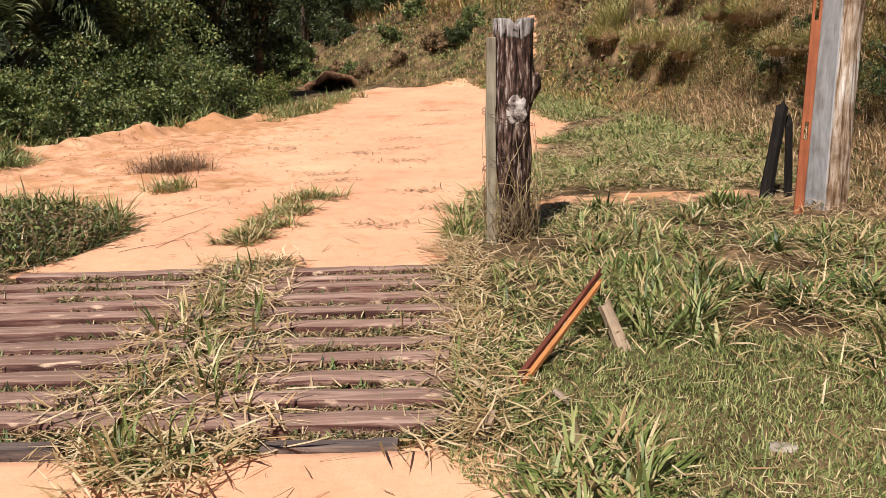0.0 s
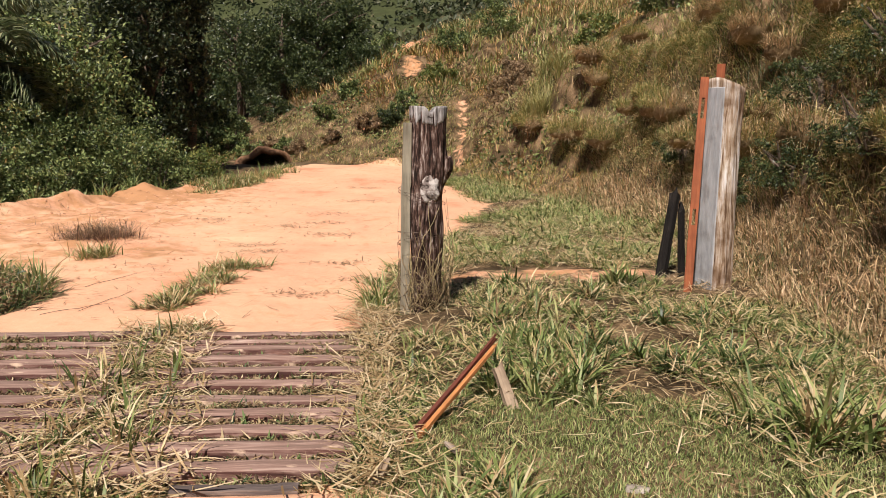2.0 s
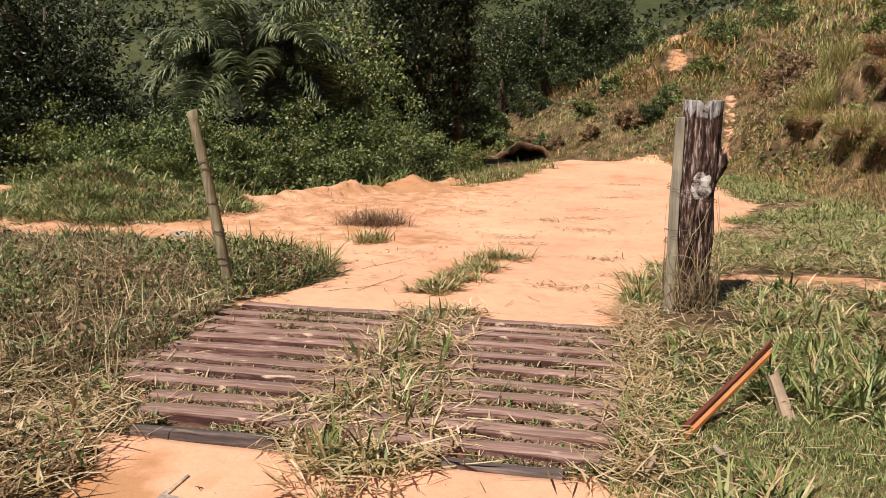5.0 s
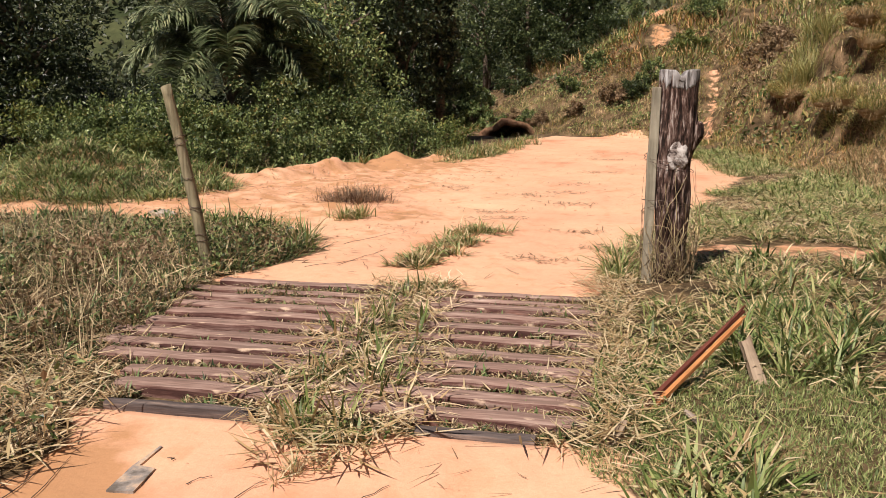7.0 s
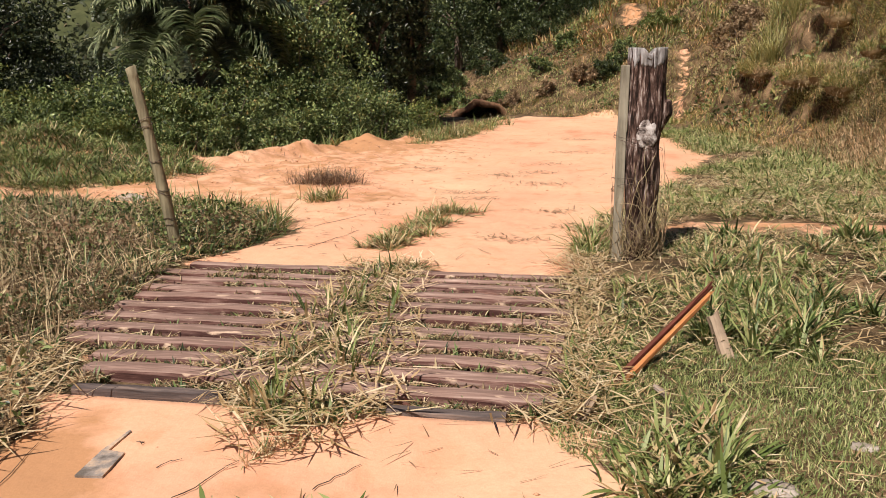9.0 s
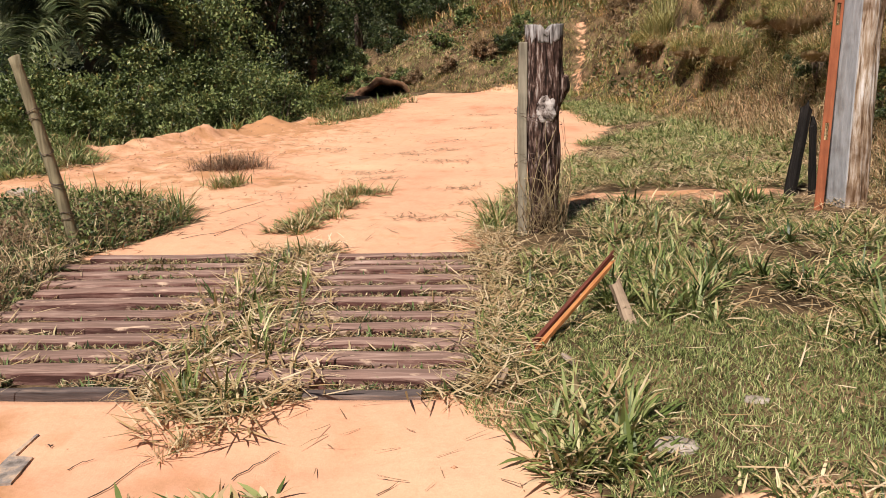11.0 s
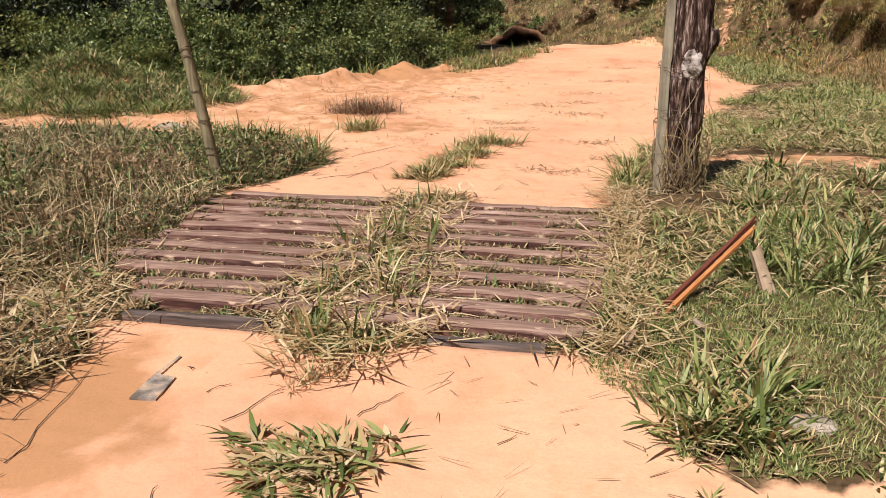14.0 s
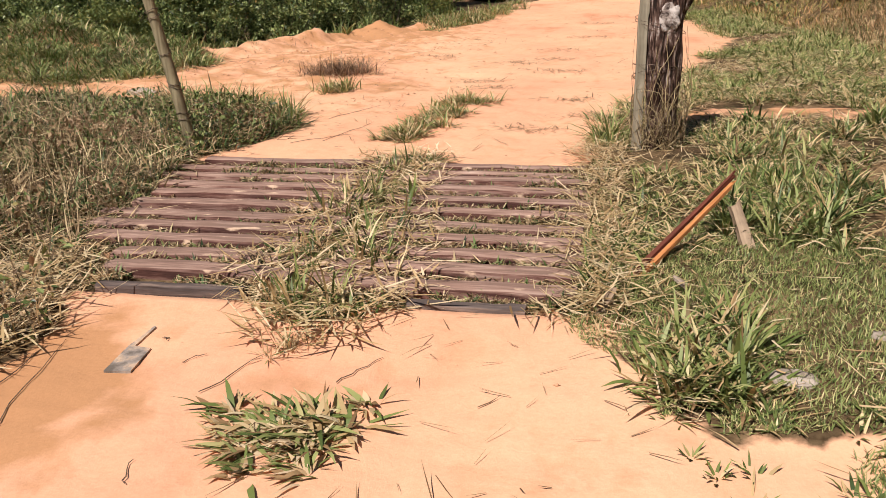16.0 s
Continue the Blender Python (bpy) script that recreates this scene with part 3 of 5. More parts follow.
def tube(points, radii, sides=6):
    pts = [Vector(p) for p in points]
    verts, faces = [], []
    for k, p in enumerate(pts):
        d = (pts[min(k + 1, len(pts) - 1)] - pts[max(k - 1, 0)]).normalized()
        a = d.orthogonal().normalized()
        b = d.cross(a)
        for s in range(sides):
            w = 2 * math.pi * s / sides
            verts.append(p + (a * math.cos(w) + b * math.sin(w)) * radii[k])
    for k in range(len(pts) - 1):
        for s in range(sides):
            faces.append((k * sides + s, k * sides + (s + 1) % sides, (k + 1) * sides + (s + 1) % sides, (k + 1) * sides + s))
    return verts, faces


def tube_bm(paths, sides=6):
    bm = bmesh.new()
    for points, radii in paths:
        verts, faces = tube(points, radii, sides)
        vs = [bm.verts.new(v) for v in verts]
        for f in faces:
            bm.faces.new([vs[i] for i in f])
        bm.faces.new(vs[:sides][::-1])
        bm.faces.new(vs[-sides:])
    return bm


def bush(x, y, radii, leaves, size, material, label, name="bush", category="bush", seed=1, lift=0.7, stems=6, group="bushes beyond the road"):
    z = float(height(x, y))
    root = empty(name, pose(x, y, z), label, category, group)
    leaves, size = int(leaves * 1.9), size * 0.66
    pts = crown_points(leaves, radii, max(30, leaves // 120), 0.3, seed)
    pts[:, 2] += radii[2] * lift
    pts = pts[pts[:, 2] > 0.02]
    v, t = leaf_cards(pts, size * rng.uniform(0.7, 1.5, len(pts)))
    link("foliage", v, [t], material, root, smooth=False)
    g = random.Random(seed)
    paths = []
    for k in range(stems):
        a = g.uniform(0, 6.283)
        tip = Vector((math.cos(a) * radii[0] * 0.6, math.sin(a) * radii[1] * 0.6, radii[2] * g.uniform(0.9, 1.4)))
        paths.append(([(0.06 * math.cos(a), 0.06 * math.sin(a), -0.15), tip * 0.4 + Vector((g.uniform(-.1, .1), g.uniform(-.1, .1), 0.05)), tip], [0.03, 0.02, 0.006]))
    part("stem", tube_bm(paths, 5), BARK, root)
    return root


def tree(x, y, tall, spread, leaves, size, material, label, seed, low=0.15):
    z = float(height(x, y))
    root = empty("tree", pose(x, y, z), label, "tree", "trees beyond the road")
    g = random.Random(seed)
    trunk = [(0, 0, -0.3), (0.06, 0.03, tall * 0.25), (-0.05, 0.08, tall * 0.55), (0.05, 0, tall * 0.9)]
    paths = [(trunk, [0.17, 0.14, 0.09, 0.03])]
    for k in range(9):
        h0 = tall * g.uniform(0.2, 0.75)
        a = g.uniform(0, 6.283)
        r = spread * g.uniform(0.55, 0.9)
        paths.append(([(0, 0.03, h0), (math.cos(a) * r * 0.5, math.sin(a) * r * 0.5, h0 + tall * 0.1), (math.cos(a) * r, math.sin(a) * r, h0 + tall * 0.16)], [0.07, 0.045, 0.012]))
    part("trunk", tube_bm(paths, 7), BARK, root, smooth=True)
    leaves, size = int(leaves * 1.3), size * 0.8
    pts = crown_points(leaves, (spread, spread, tall * (1 - low) * 0.52), leaves // 70, 0.25, seed)
    pts[:, 2] += tall * (low + (1 - low) * 0.5)
    v, t = leaf_cards(pts, size)
    link("crown", v, [t], material, root, smooth=False)
    return root

# ---- cattle guard ----
guard = empty("cattle_guard", pose(0, 0, 0), "weathered timber cattle guard, boards half filled with soil and grass", "cattle guard")


def board(x0, y0, x1, y1, wide, thick, top, seed):
    g = np.random.default_rng(seed)
    n = 9
    bm = bmesh.new()
    rings = []
    dx, dy = x1 - x0, y1 - y0
    ln = math.hypot(dx, dy)
    ux, uy = dx / ln, dy / ln
    sag = g.normal(0, 0.006)
    for k in range(n):
        s = k / (n - 1)
        bow = math.sin(math.pi * s)
        cx, cy = x0 + dx * s + -uy * bow * g.normal(0, 0.004), y0 + dy * s + ux * bow * 0.008
        w = wide * 0.5 * (1 + g.normal(0, 0.03))
        zt = top + sag * bow + g.normal(0, 0.0025)
        prof = [(-w, -thick), (-w, -0.018), (-w * 0.94, -0.004), (-w * 0.3, 0.003), (w * 0.4, 0.002), (w * 0.95, -0.005), (w, -0.02), (w, -thick)]
        rings.append([bm.verts.new((cx - uy * a, cy + ux * a, zt + b)) for a, b in prof])
    for a, b in zip(rings[:-1], rings[1:]):
        for j in range(8):
            bm.faces.new((a[j], b[j], b[(j + 1) % 8], a[(j + 1) % 8]))
    bm.faces.new(rings[0])
    bm.faces.new(rings[-1][::-1])
    bmesh.ops.recalc_face_normals(bm, faces=bm.faces)
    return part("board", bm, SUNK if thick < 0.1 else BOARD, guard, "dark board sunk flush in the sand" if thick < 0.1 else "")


RIGHT_Y = (0.06, 0.28, 0.50, 0.74, 1.00, 1.27, 1.54, 1.80, 2.05, 2.30, 2.53, 2.77)
LEFT_Y = (0.09, 0.34, 0.58, 0.82, 1.04, 1.29, 1.53, 1.78, 2.05, 2.32, 2.55, 2.80)
LEFT_X = (-2.46, -2.58, -2.68, -2.98, -3.14, -3.2, -3.1, -3.1, -3.22, -3.38, -3.4, -3.2)
gb = random.Random(5)
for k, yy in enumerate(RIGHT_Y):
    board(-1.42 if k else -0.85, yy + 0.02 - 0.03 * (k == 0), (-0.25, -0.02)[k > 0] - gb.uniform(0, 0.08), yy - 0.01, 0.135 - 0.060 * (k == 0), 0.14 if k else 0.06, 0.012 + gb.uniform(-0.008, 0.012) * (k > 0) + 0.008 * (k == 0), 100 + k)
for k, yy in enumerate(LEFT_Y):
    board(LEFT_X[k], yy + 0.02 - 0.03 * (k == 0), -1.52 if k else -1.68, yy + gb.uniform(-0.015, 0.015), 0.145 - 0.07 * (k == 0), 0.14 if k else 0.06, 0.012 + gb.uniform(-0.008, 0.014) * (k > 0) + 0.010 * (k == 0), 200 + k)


# ---- posts ----
def loft(ring, levels, around, cap=None):
    """A closed body from ring(angle, s) -> point, s from 0 to 1."""
    bm = bmesh.new()
    rows = [[bm.verts.new(ring(2 * math.pi * a / around, s / (levels - 1))) for a in range(around)] for s in range(levels)]
    for lo, hi in zip(rows[:-1], rows[1:]):
        for a in range(around):
            bm.faces.new((lo[a], lo[(a + 1) % around], hi[(a + 1) % around], hi[a]))
    bm.faces.new(rows[0][::-1])
    if cap is None:
        bm.faces.new(rows[-1])
    else:
        inner = [[bm.verts.new(cap(2 * math.pi * a / around, r)) for a in range(around)] for r in (0.7, 0.4, 0.12)]
        for lo, hi in zip([rows[-1]] + inner[:-1], inner):
            for a in range(around):
                bm.faces.new((lo[a], lo[(a + 1) % around], hi[(a + 1) % around], hi[a]))
        bm.faces.new(inner[-1])
    return bm


def wrap(cx, cy, z, rx, ry, tilt, seed, turns=1.0, thick=0.003):
    g = random.Random(seed)
    n = int(22 * turns)
    pts = [(cx + rx * math.cos(6.283 * k / 22), cy + ry * math.sin(6.283 * k / 22), z + tilt * math.sin(6.283 * k / 22 + seed) + g.uniform(-0.006, 0.006)) for k in range(n + 1)]
    return pts, [thick] * len(pts)


def old_post():
    z0 = float(height(0.45, 3.3)) - 0.3
    root = empty("gate_post", pose(0.405, 3.30, z0, 0, 0.6, 4), "old charred timber gate post with a notched pale top", "gate post")
    tall = 1.69 - z0

    def shape(a, s):
        c, sn = math.cos(a), math.sin(a)
        k = (abs(c) ** 3.2 + abs(sn) ** 3.2) ** (-1 / 3.2)
        rx, ry = 0.142, 0.125
        z = s * tall
        taper = 0.79 + 0.21 * smooth01((s - 0.15) / 0.6)
        groove = 0.016 * (noise.noise(Vector((c * 5, sn * 5, z * 0.9))) + 0.6 * noise.noise(Vector((c * 13, sn * 13, z * 1.6))))
        bulge = 0.055 * math.exp(-((z - z0 * -1 - 1.20) / 0.10) ** 2) * max(0, math.cos(a - 0.05)) ** 4
        waist = -0.03 * math.exp(-((z + z0 - 0.98) / 0.16) ** 2) * max(0, math.cos(a)) ** 2
        r = k * taper + (groove + bulge + waist) / 0.135
        return rx * r * c, ry * r * sn, z

    def top_z(x):
        return -0.055 * max(0.0, 1 - abs(x - 0.005) / 0.045) + 0.008 * abs(x) / 0.14

    def ring(a, s):
        x, y, z = shape(a, s)
        return x, y, z + (top_z(x) if s > 0.94 else 0) * (s - 0.94) / 0.06

    def cap(a, r):
        x, y, z = shape(a, 1)
        return x * r, y * r, tall + top_z(x * r) + 0.006 * noise.noise(Vector((x * 60 * r, y * 60 * r, 3)))

    part("post", loft(ring, 70, 56, cap), CHARRED, root, smooth=True)
    # bleached head of the post
    def head(a, s):
        x, y, z = shape(a, 0.93 + 0.07 * s)
        ragged = (0.05 * noise.noise(Vector((math.cos(a) * 11, math.sin(a) * 11, 8))) + 0.025 * noise.noise(Vector((math.cos(a) * 25, math.sin(a) * 25, 3))) + 0.06 * math.cos(a) ** 2) * (1 - s)
        return x * (1.006 + 0.014 * s), y * (1.006 + 0.014 * s), z + ragged + 0.004 + (top_z(x) * s if s > 0.5 else 0)

    def head_cap(a, r):
        x, y, z = cap(a, r)
        return x, y, z + 0.005
    part("bleached_top", loft(head, 10, 80, head_cap), HEAD, root, "pale grey bleached wood", smooth=True)

    def knot(cx, cy, cz, rx, rz, depth, seed, name, material):
        bm = bmesh.new()
        bmesh.ops.create_icosphere(bm, subdivisions=4, radius=1)
        for v in bm.verts:
            q = 1 + 0.30 * noise.noise(v.co * 1.6 + Vector((seed, 0, 0))) + 0.12 * noise.noise(v.co * 4 + Vector((0, seed, 0)))
            v.co = Vector((v.co.x * rx * q, v.co.y * depth, v.co.z * rz * q))
            v.co += Vector((cx, cy, cz))
        return part(name, bm, material, root, "pale bare knot wood", smooth=True)
    knot(0.0, -0.116, 1.06 - z0, 0.082, 0.105, 0.028, 3, "knot", SCAR)
    knot(0.150, -0.035, 1.24 - z0, 0.05, 0.085, 0.06, 9, "knot", CHARRED)
    # slat nailed on the road side
    bm = bmesh.new()
    rows = []
    for s, (x, y, z) in enumerate([(-0.180, -0.05, 0.0), (-0.178, -0.05, 0.6), (-0.180, -0.05, 1.1), (-0.182, -0.05, 1.30), (-0.176, -0.05, 1.32), (-0.170, -0.05, tall - 0.12)]):
        w = 0.036 - 0.004 * (s == 5)
        rows.append([bm.verts.new((x + p, y + q, z)) for p, q in ((-w, -0.03), (w, -0.033), (w, 0.03), (-w, 0.03))])
    for lo, hi in zip(rows[:-1], rows[1:]):
        for a in range(4):
            bm.faces.new((lo[a], lo[(a + 1) % 4], hi[(a + 1) % 4], hi[a]))
    bm.faces.new(rows[0][::-1]), bm.faces.new(rows[-1])
    bmesh.ops.bevel(bm, geom=[e for e in bm.edges], offset=0.004, segments=1, affect="EDGES")
    part("slat", bm, SLAT, root, "grey sawn slat with wire marks")
    for k, (z, tl) in enumerate(((0.55, 0.03), (0.62, 0.04), (0.86, 0.06), (0.93, 0.02), (1.22, 0.05), (1.28, 0.03))):
        part("wire", tube_bm([wrap(-0.045, -0.005, z, 0.19, 0.13, tl, k + 1, 1.0, 0.0022)], 5), WIRE, root)
    # dry vine stems climbing and tangled round the foot
    g = random.Random(31)
    vines = []
    for k in range(120):
        a = g.uniform(math.pi * 0.85, math.pi * 2.1)
        r = g.uniform(0.145, 0.22)
        pts, z, turn = [], 0.22 + g.uniform(0, 0.25), g.uniform(-0.35, 0.35)
        for s in range(8):
            pts.append((r * 1.05 * math.cos(a) - 0.03, r * math.sin(a), z))
            a += turn + g.uniform(-0.22, 0.22)
            r = max(0.142, r + g.uniform(-0.03, 0.022))
            z = max(0.2, z + g.uniform(-0.05, 0.13 if k % 3 else 0.2))
        w = g.uniform(0.0015, 0.0038)
        vines.append((pts, [w] * 5 + [w * 0.8, w * 0.6, w * 0.3]))
    part("vine", tube_bm(vines, 4), DRY_DIM, root, "dry climbing stems")["kind"] = "stuff"
    return root


old_post()


def log_post():
    x0, y0 = 3.04, 3.93
    z0 = float(height(x0, y0)) - 0.2
    root = empty("gate_post", pose(x0, y0, z0, 0, 0, 16), "pale split-log gate post with a sawn grey side", "gate post")
    tall = 1.90 - z0

    def ring(a, s):
        c, sn = math.cos(a), math.sin(a)
        z = s * tall
        r = 0.16 * (1 + 0.12 * noise.noise(Vector((c * 2.4, sn * 2.4, z * 0.9))) + 0.09 * noise.noise(Vector((c * 11, sn * 11, z * 1.3))))
        r *= 1.08 - 0.1 * smooth01(s * 1.4) + 0.10 * smooth01((s - 0.8) / 0.2) * max(0, c)
        x = max(r * c, -0.085 + 0.004 * noise.noise(Vector((sn * 4, z * 2, 0))))
        y = r * sn * 1.05
        return x + 0.035 * s, y, z + (0.055 * (0.4 - c) if s > 0.97 else 0)

    def cap(a, r):
        x, y, z = ring(a, 1)
        return 0.035 + (x - 0.035) * r, y * r, tall + 0.055 * (0.4 - math.cos(a) * r) + 0.008 * noise.noise(Vector((x * 40 * r, y * 40 * r, 0)))
    part("post", loft(ring, 60, 64, cap), LOG, root, smooth=True)
    # sawn side
    bm = bmesh.new()
    bmesh.ops.create_cube(bm, size=1)
    for v in bm.verts:
        v.co = Vector((-0.088 + v.co.x * 0.014 + 0.035 * (v.co.z + 0.5), v.co.y * 0.25, (v.co.z + 0.5) * (tall - 0.01)))
    bmesh.ops.bevel(bm, geom=list(bm.edges), offset=0.004, segments=1, affect="EDGES")
    part("sawn_face", bm, GREY, root, "smooth grey sawn face")
    return root


log_post()


def timber(name, a, b, wide, deep, material, label, category, slots=(), parent=None, twist=0):
    """A squared timber from a to b with slots cut through it, as one mesh."""
    a, b = Vector(a), Vector(b)
    ln = (b - a).length
    bm = bmesh.new()
    marks = sorted({0.0, 1.0} | {s for p in slots for s in p})
    xs = [-0.5, -0.2, 0.2, 0.5]
    def cell(x0, x1, z0, z1):
        vs = [bm.verts.new((x * wide, y * deep, z * ln)) for z in (z0, z1) for x, y in ((x0, -0.5), (x1, -0.5), (x1, 0.5), (x0, 0.5))]
        for f in ((0, 1, 5, 4), (1, 2, 6, 5), (2, 3, 7, 6), (3, 0, 4, 7), (3, 2, 1, 0), (4, 5, 6, 7)):
            bm.faces.new([vs[i] for i in f])
    for z0, z1 in zip(marks[:-1], marks[1:]):
        cut = any(p[0] <= z0 and z1 <= p[1] for p in slots)
        for x0, x1 in zip(xs[:-1], xs[1:]):
            if not (cut and x0 == -0.2):
                cell(x0, x1, z0, z1)
    bmesh.ops.remove_doubles(bm, verts=bm.verts, dist=1e-5)
    seen = {}
    for f in list(bm.faces):
        key = tuple(round(c, 4) for c in f.calc_center_median())
        seen.setdefault(key, []).append(f)
    bmesh.ops.delete(bm, geom=[f for fs in seen.values() if len(fs) > 1 for f in fs], context="FACES_ONLY")
    ob = part(name, bm, material, parent)
    ob.matrix_world = Matrix.Translation(a) @ (b - a).to_track_quat("Z", "Y").to_matrix().to_4x4() @ pose(0, 0, 0, 0, 0, twist)
    return ob


jamb = timber("gate_jamb", (2.74, 3.70, -0.05), (2.925, 4.02, 1.98), 0.072, 0.055, RUST, "", "jamb", ((0.36, 0.43), (0.82, 0.91)), twist=12)
tagged(jamb, "red-brown timber jamb with bolt slots, leaning on the pale post", "gate jamb")
back = timber("gate_jamb", (3.15, 4.27, 0.1), (3.19, 4.32, 2.12), 0.075, 0.05, RUST, "", "back", twist=10)
tagged(back, "red-brown timber upright standing behind the pale post", "gate jamb")


def leaning_stake():
    zb = float(height(-3.52, 3.16))
    root = empty("fence_stake", pose(-3.52, 3.16, zb), "thin leaning wooden fence stake with wire wrapped round", "fence stake")
    tip = Vector((-0.27, -0.06, 1.60 - zb))

    def ring(a, s):
        s2 = s * 1.12 - 0.12
        r = (0.050 - 0.006 * s) * (1 + 0.08 * noise.noise(Vector((math.cos(a) * 2, math.sin(a) * 2, s * 6))))
        p = tip * s2 + Vector((math.cos(a) * r, math.sin(a) * r, 0)) + Vector((0.016 * math.sin(3.1 * s2), 0, 0))
        return p.x, p.y, p.z + 0.02 * math.cos(a) * (s == 1)
    part("stake", loft(ring, 26, 16), STAKE, root, smooth=True)
    for k, s in enumerate((0.16, 0.19, 0.33, 0.36, 0.52, 0.70, 0.73)):
        p = tip * s + Vector((0.016 * math.sin(3.1 * s), 0, 0))
        part("wire", tube_bm([wrap(p.x, p.y, p.z, 0.054, 0.054, 0.02, k + 2, 1.0, 0.0032)], 5), WIRE, root)
    return root


leaning_stake()

# ---- broken timber in the grass ----
def splintered(name, a, b, wide, deep, material, label, category, seed, parent=None):
    a, b = Vector(a), Vector(b)
    ln = (b - a).length
    g = random.Random(seed)
    bm = bmesh.new()
    rows = []
    for k in range(9):
        s = k / 8
        w = wide * (1 - 0.15 * s) * 0.5 * (0.9 + 0.2 * g.random())
        rows.append([bm.verts.new((x * w, y * deep * 0.5, s * ln + (g.uniform(-0.05, 0.06) if k in (0, 8) else 0))) for x, y in ((-1, -0.8), (-0.3, -1.1), (0.4, -0.9), (1, -1), (1, 0.9), (0.1, 1.1), (-1, 1))])
    for lo, hi in zip(rows[:-1], rows[1:]):
        for i in range(7):
            bm.faces.new((lo[i], lo[(i + 1) % 7], hi[(i + 1) % 7], hi[i]))
    bm.faces.new(rows[0][::-1]), bm.faces.new(rows[-1])
    ob = part(name, bm, material, parent)
    m = Matrix.Translation(a) @ (b - a).to_track_quat("Z", "Y").to_matrix().to_4x4()
    ob.matrix_basis = m
    if label:
        tagged(ob, label, category)
    return ob


DARK_RED = wood_mat("dark_red_timber", ((0.3, (0.10, 0.03, 0.02)), (0.65, (0.24, 0.075, 0.045))), (14, 14, 1), 2.0, vary=False)
rail = empty("broken_rail", pose(0.2, 0.52, 0), "splintered orange and dark red timber leaning out of the grass", "broken timber")
RAIL = Vector((0.2, 0.52, 0))
for nm, a, b, w, d, mt, seed in (("dark_strip", (0.190, 0.528, 0.032), (0.682, 1.178, 0.345), 0.026, 0.022, DARK_RED, 4), ("orange_strip", (0.210, 0.507, 0.012), (0.700, 1.152, 0.328), 0.026, 0.024, ORANGE, 8),
                                 ("splinter", (0.42, 0.84, 0.175), (0.695, 1.185, 0.37), 0.015, 0.010, DARK_RED, 21), ("splinter", (0.16, 0.46, 0.0), (0.40, 0.78, 0.13), 0.015, 0.010, DARK_RED, 25)):
    o = splintered(nm, Vector(a) - RAIL, Vector(b) - RAIL, w, d, mt, "", "", seed, rail)
    tagged(o, "fresh orange split wood" if mt is ORANGE else "dark red outer timber")
STUB = wood_mat("brown_splintered_wood", ((0.3, (0.2, 0.13, 0.08)), (0.65, (0.5, 0.38, 0.26))), (14, 14, 1), 2.0, vary=False)
splintered("wood_stub", (0.775, 0.66, 0.0), (0.705, 1.06, 0.22), 0.065, 0.045, STUB, "grey-brown splintered stub of timber in grass", "wood piece", 12)
splintered("wood_chip", (0.41, 0.26, 0.07), (0.37, 0.33, 0.08), 0.028, 0.014, PALE, "small grey chip of wood on the grass", "wood piece", 14)
# Black leaning shape left of the red jamb, built as two pieces.
splintered("black_stub", (2.70, 4.35, 0.01), (2.86, 4.45, 0.93), 0.10, 0.06, BLACK_GRAIN, "black stub leaning in the grass", "burnt wood", 31)
splintered("black_stub", (2.94, 4.40, -0.00), (2.92, 4.45, 0.77), 0.06, 0.04, BLACK_GRAIN, "thin black stick beside the red jamb", "burnt wood", 37)
splintered("wood_chip", (0.03, 0.06, 0.01), (0.07, 0.12, 0.07), 0.05, 0.016, STUB, "curled brown piece of bark at the road edge", "wood piece", 16)
bm = bmesh.new()
outline = ((-1.925, -0.735), (-1.80, -0.74), (-1.83, -0.53), (-1.912, -0.515), (-1.903, -0.35), (-1.914, -0.345), (-1.94, -0.52))
low = [bm.verts.new((x, y, float(height(x, y)) - 0.004)) for x, y in outline]
top = [bm.verts.new((x, y, float(height(x, y)) + 0.010)) for x, y in outline]
bm.faces.new(top), bm.faces.new(low[::-1])
for k in range(len(outline)):
    bm.faces.new((low[k], low[(k + 1) % len(outline)], top[(k + 1) % len(outline)], top[k]))
tagged(part("flat_strip", bm, RUBBER), "dusty grey-black flat strip lying in the sand", "strip")


def rock(x, y, r, flat, seed, label):
    bm = bmesh.new()
    bmesh.ops.create_icosphere(bm, subdivisions=4, radius=1)
    for v in bm.verts:
        q = 1 + 0.3 * noise.noise(v.co * 1.3 + Vector((seed, 1, 0))) + 0.12 * noise.noise(v.co * 4 + Vector((seed, 0, 2)))
        v.co = Vector((v.co.x * r * q, v.co.y * r * 0.75 * q, v.co.z * r * flat * q))
    ob = part("stone", bm, STONE, smooth=True)
    ob.matrix_world = pose(x, y, float(height(x, y)) + r * flat * 0.25)
    return tagged(ob, label, "stone")


rock(0.72, -0.60, 0.085, 0.24, 2, "pale grey stone sunk in the grass")
rock(-5.70, 6.10, 0.20, 0.25, 5, "white flat stone on the sand")
rock(1.10, -0.28, 0.05, 0.16, 8, "pale flat stone in short grass")

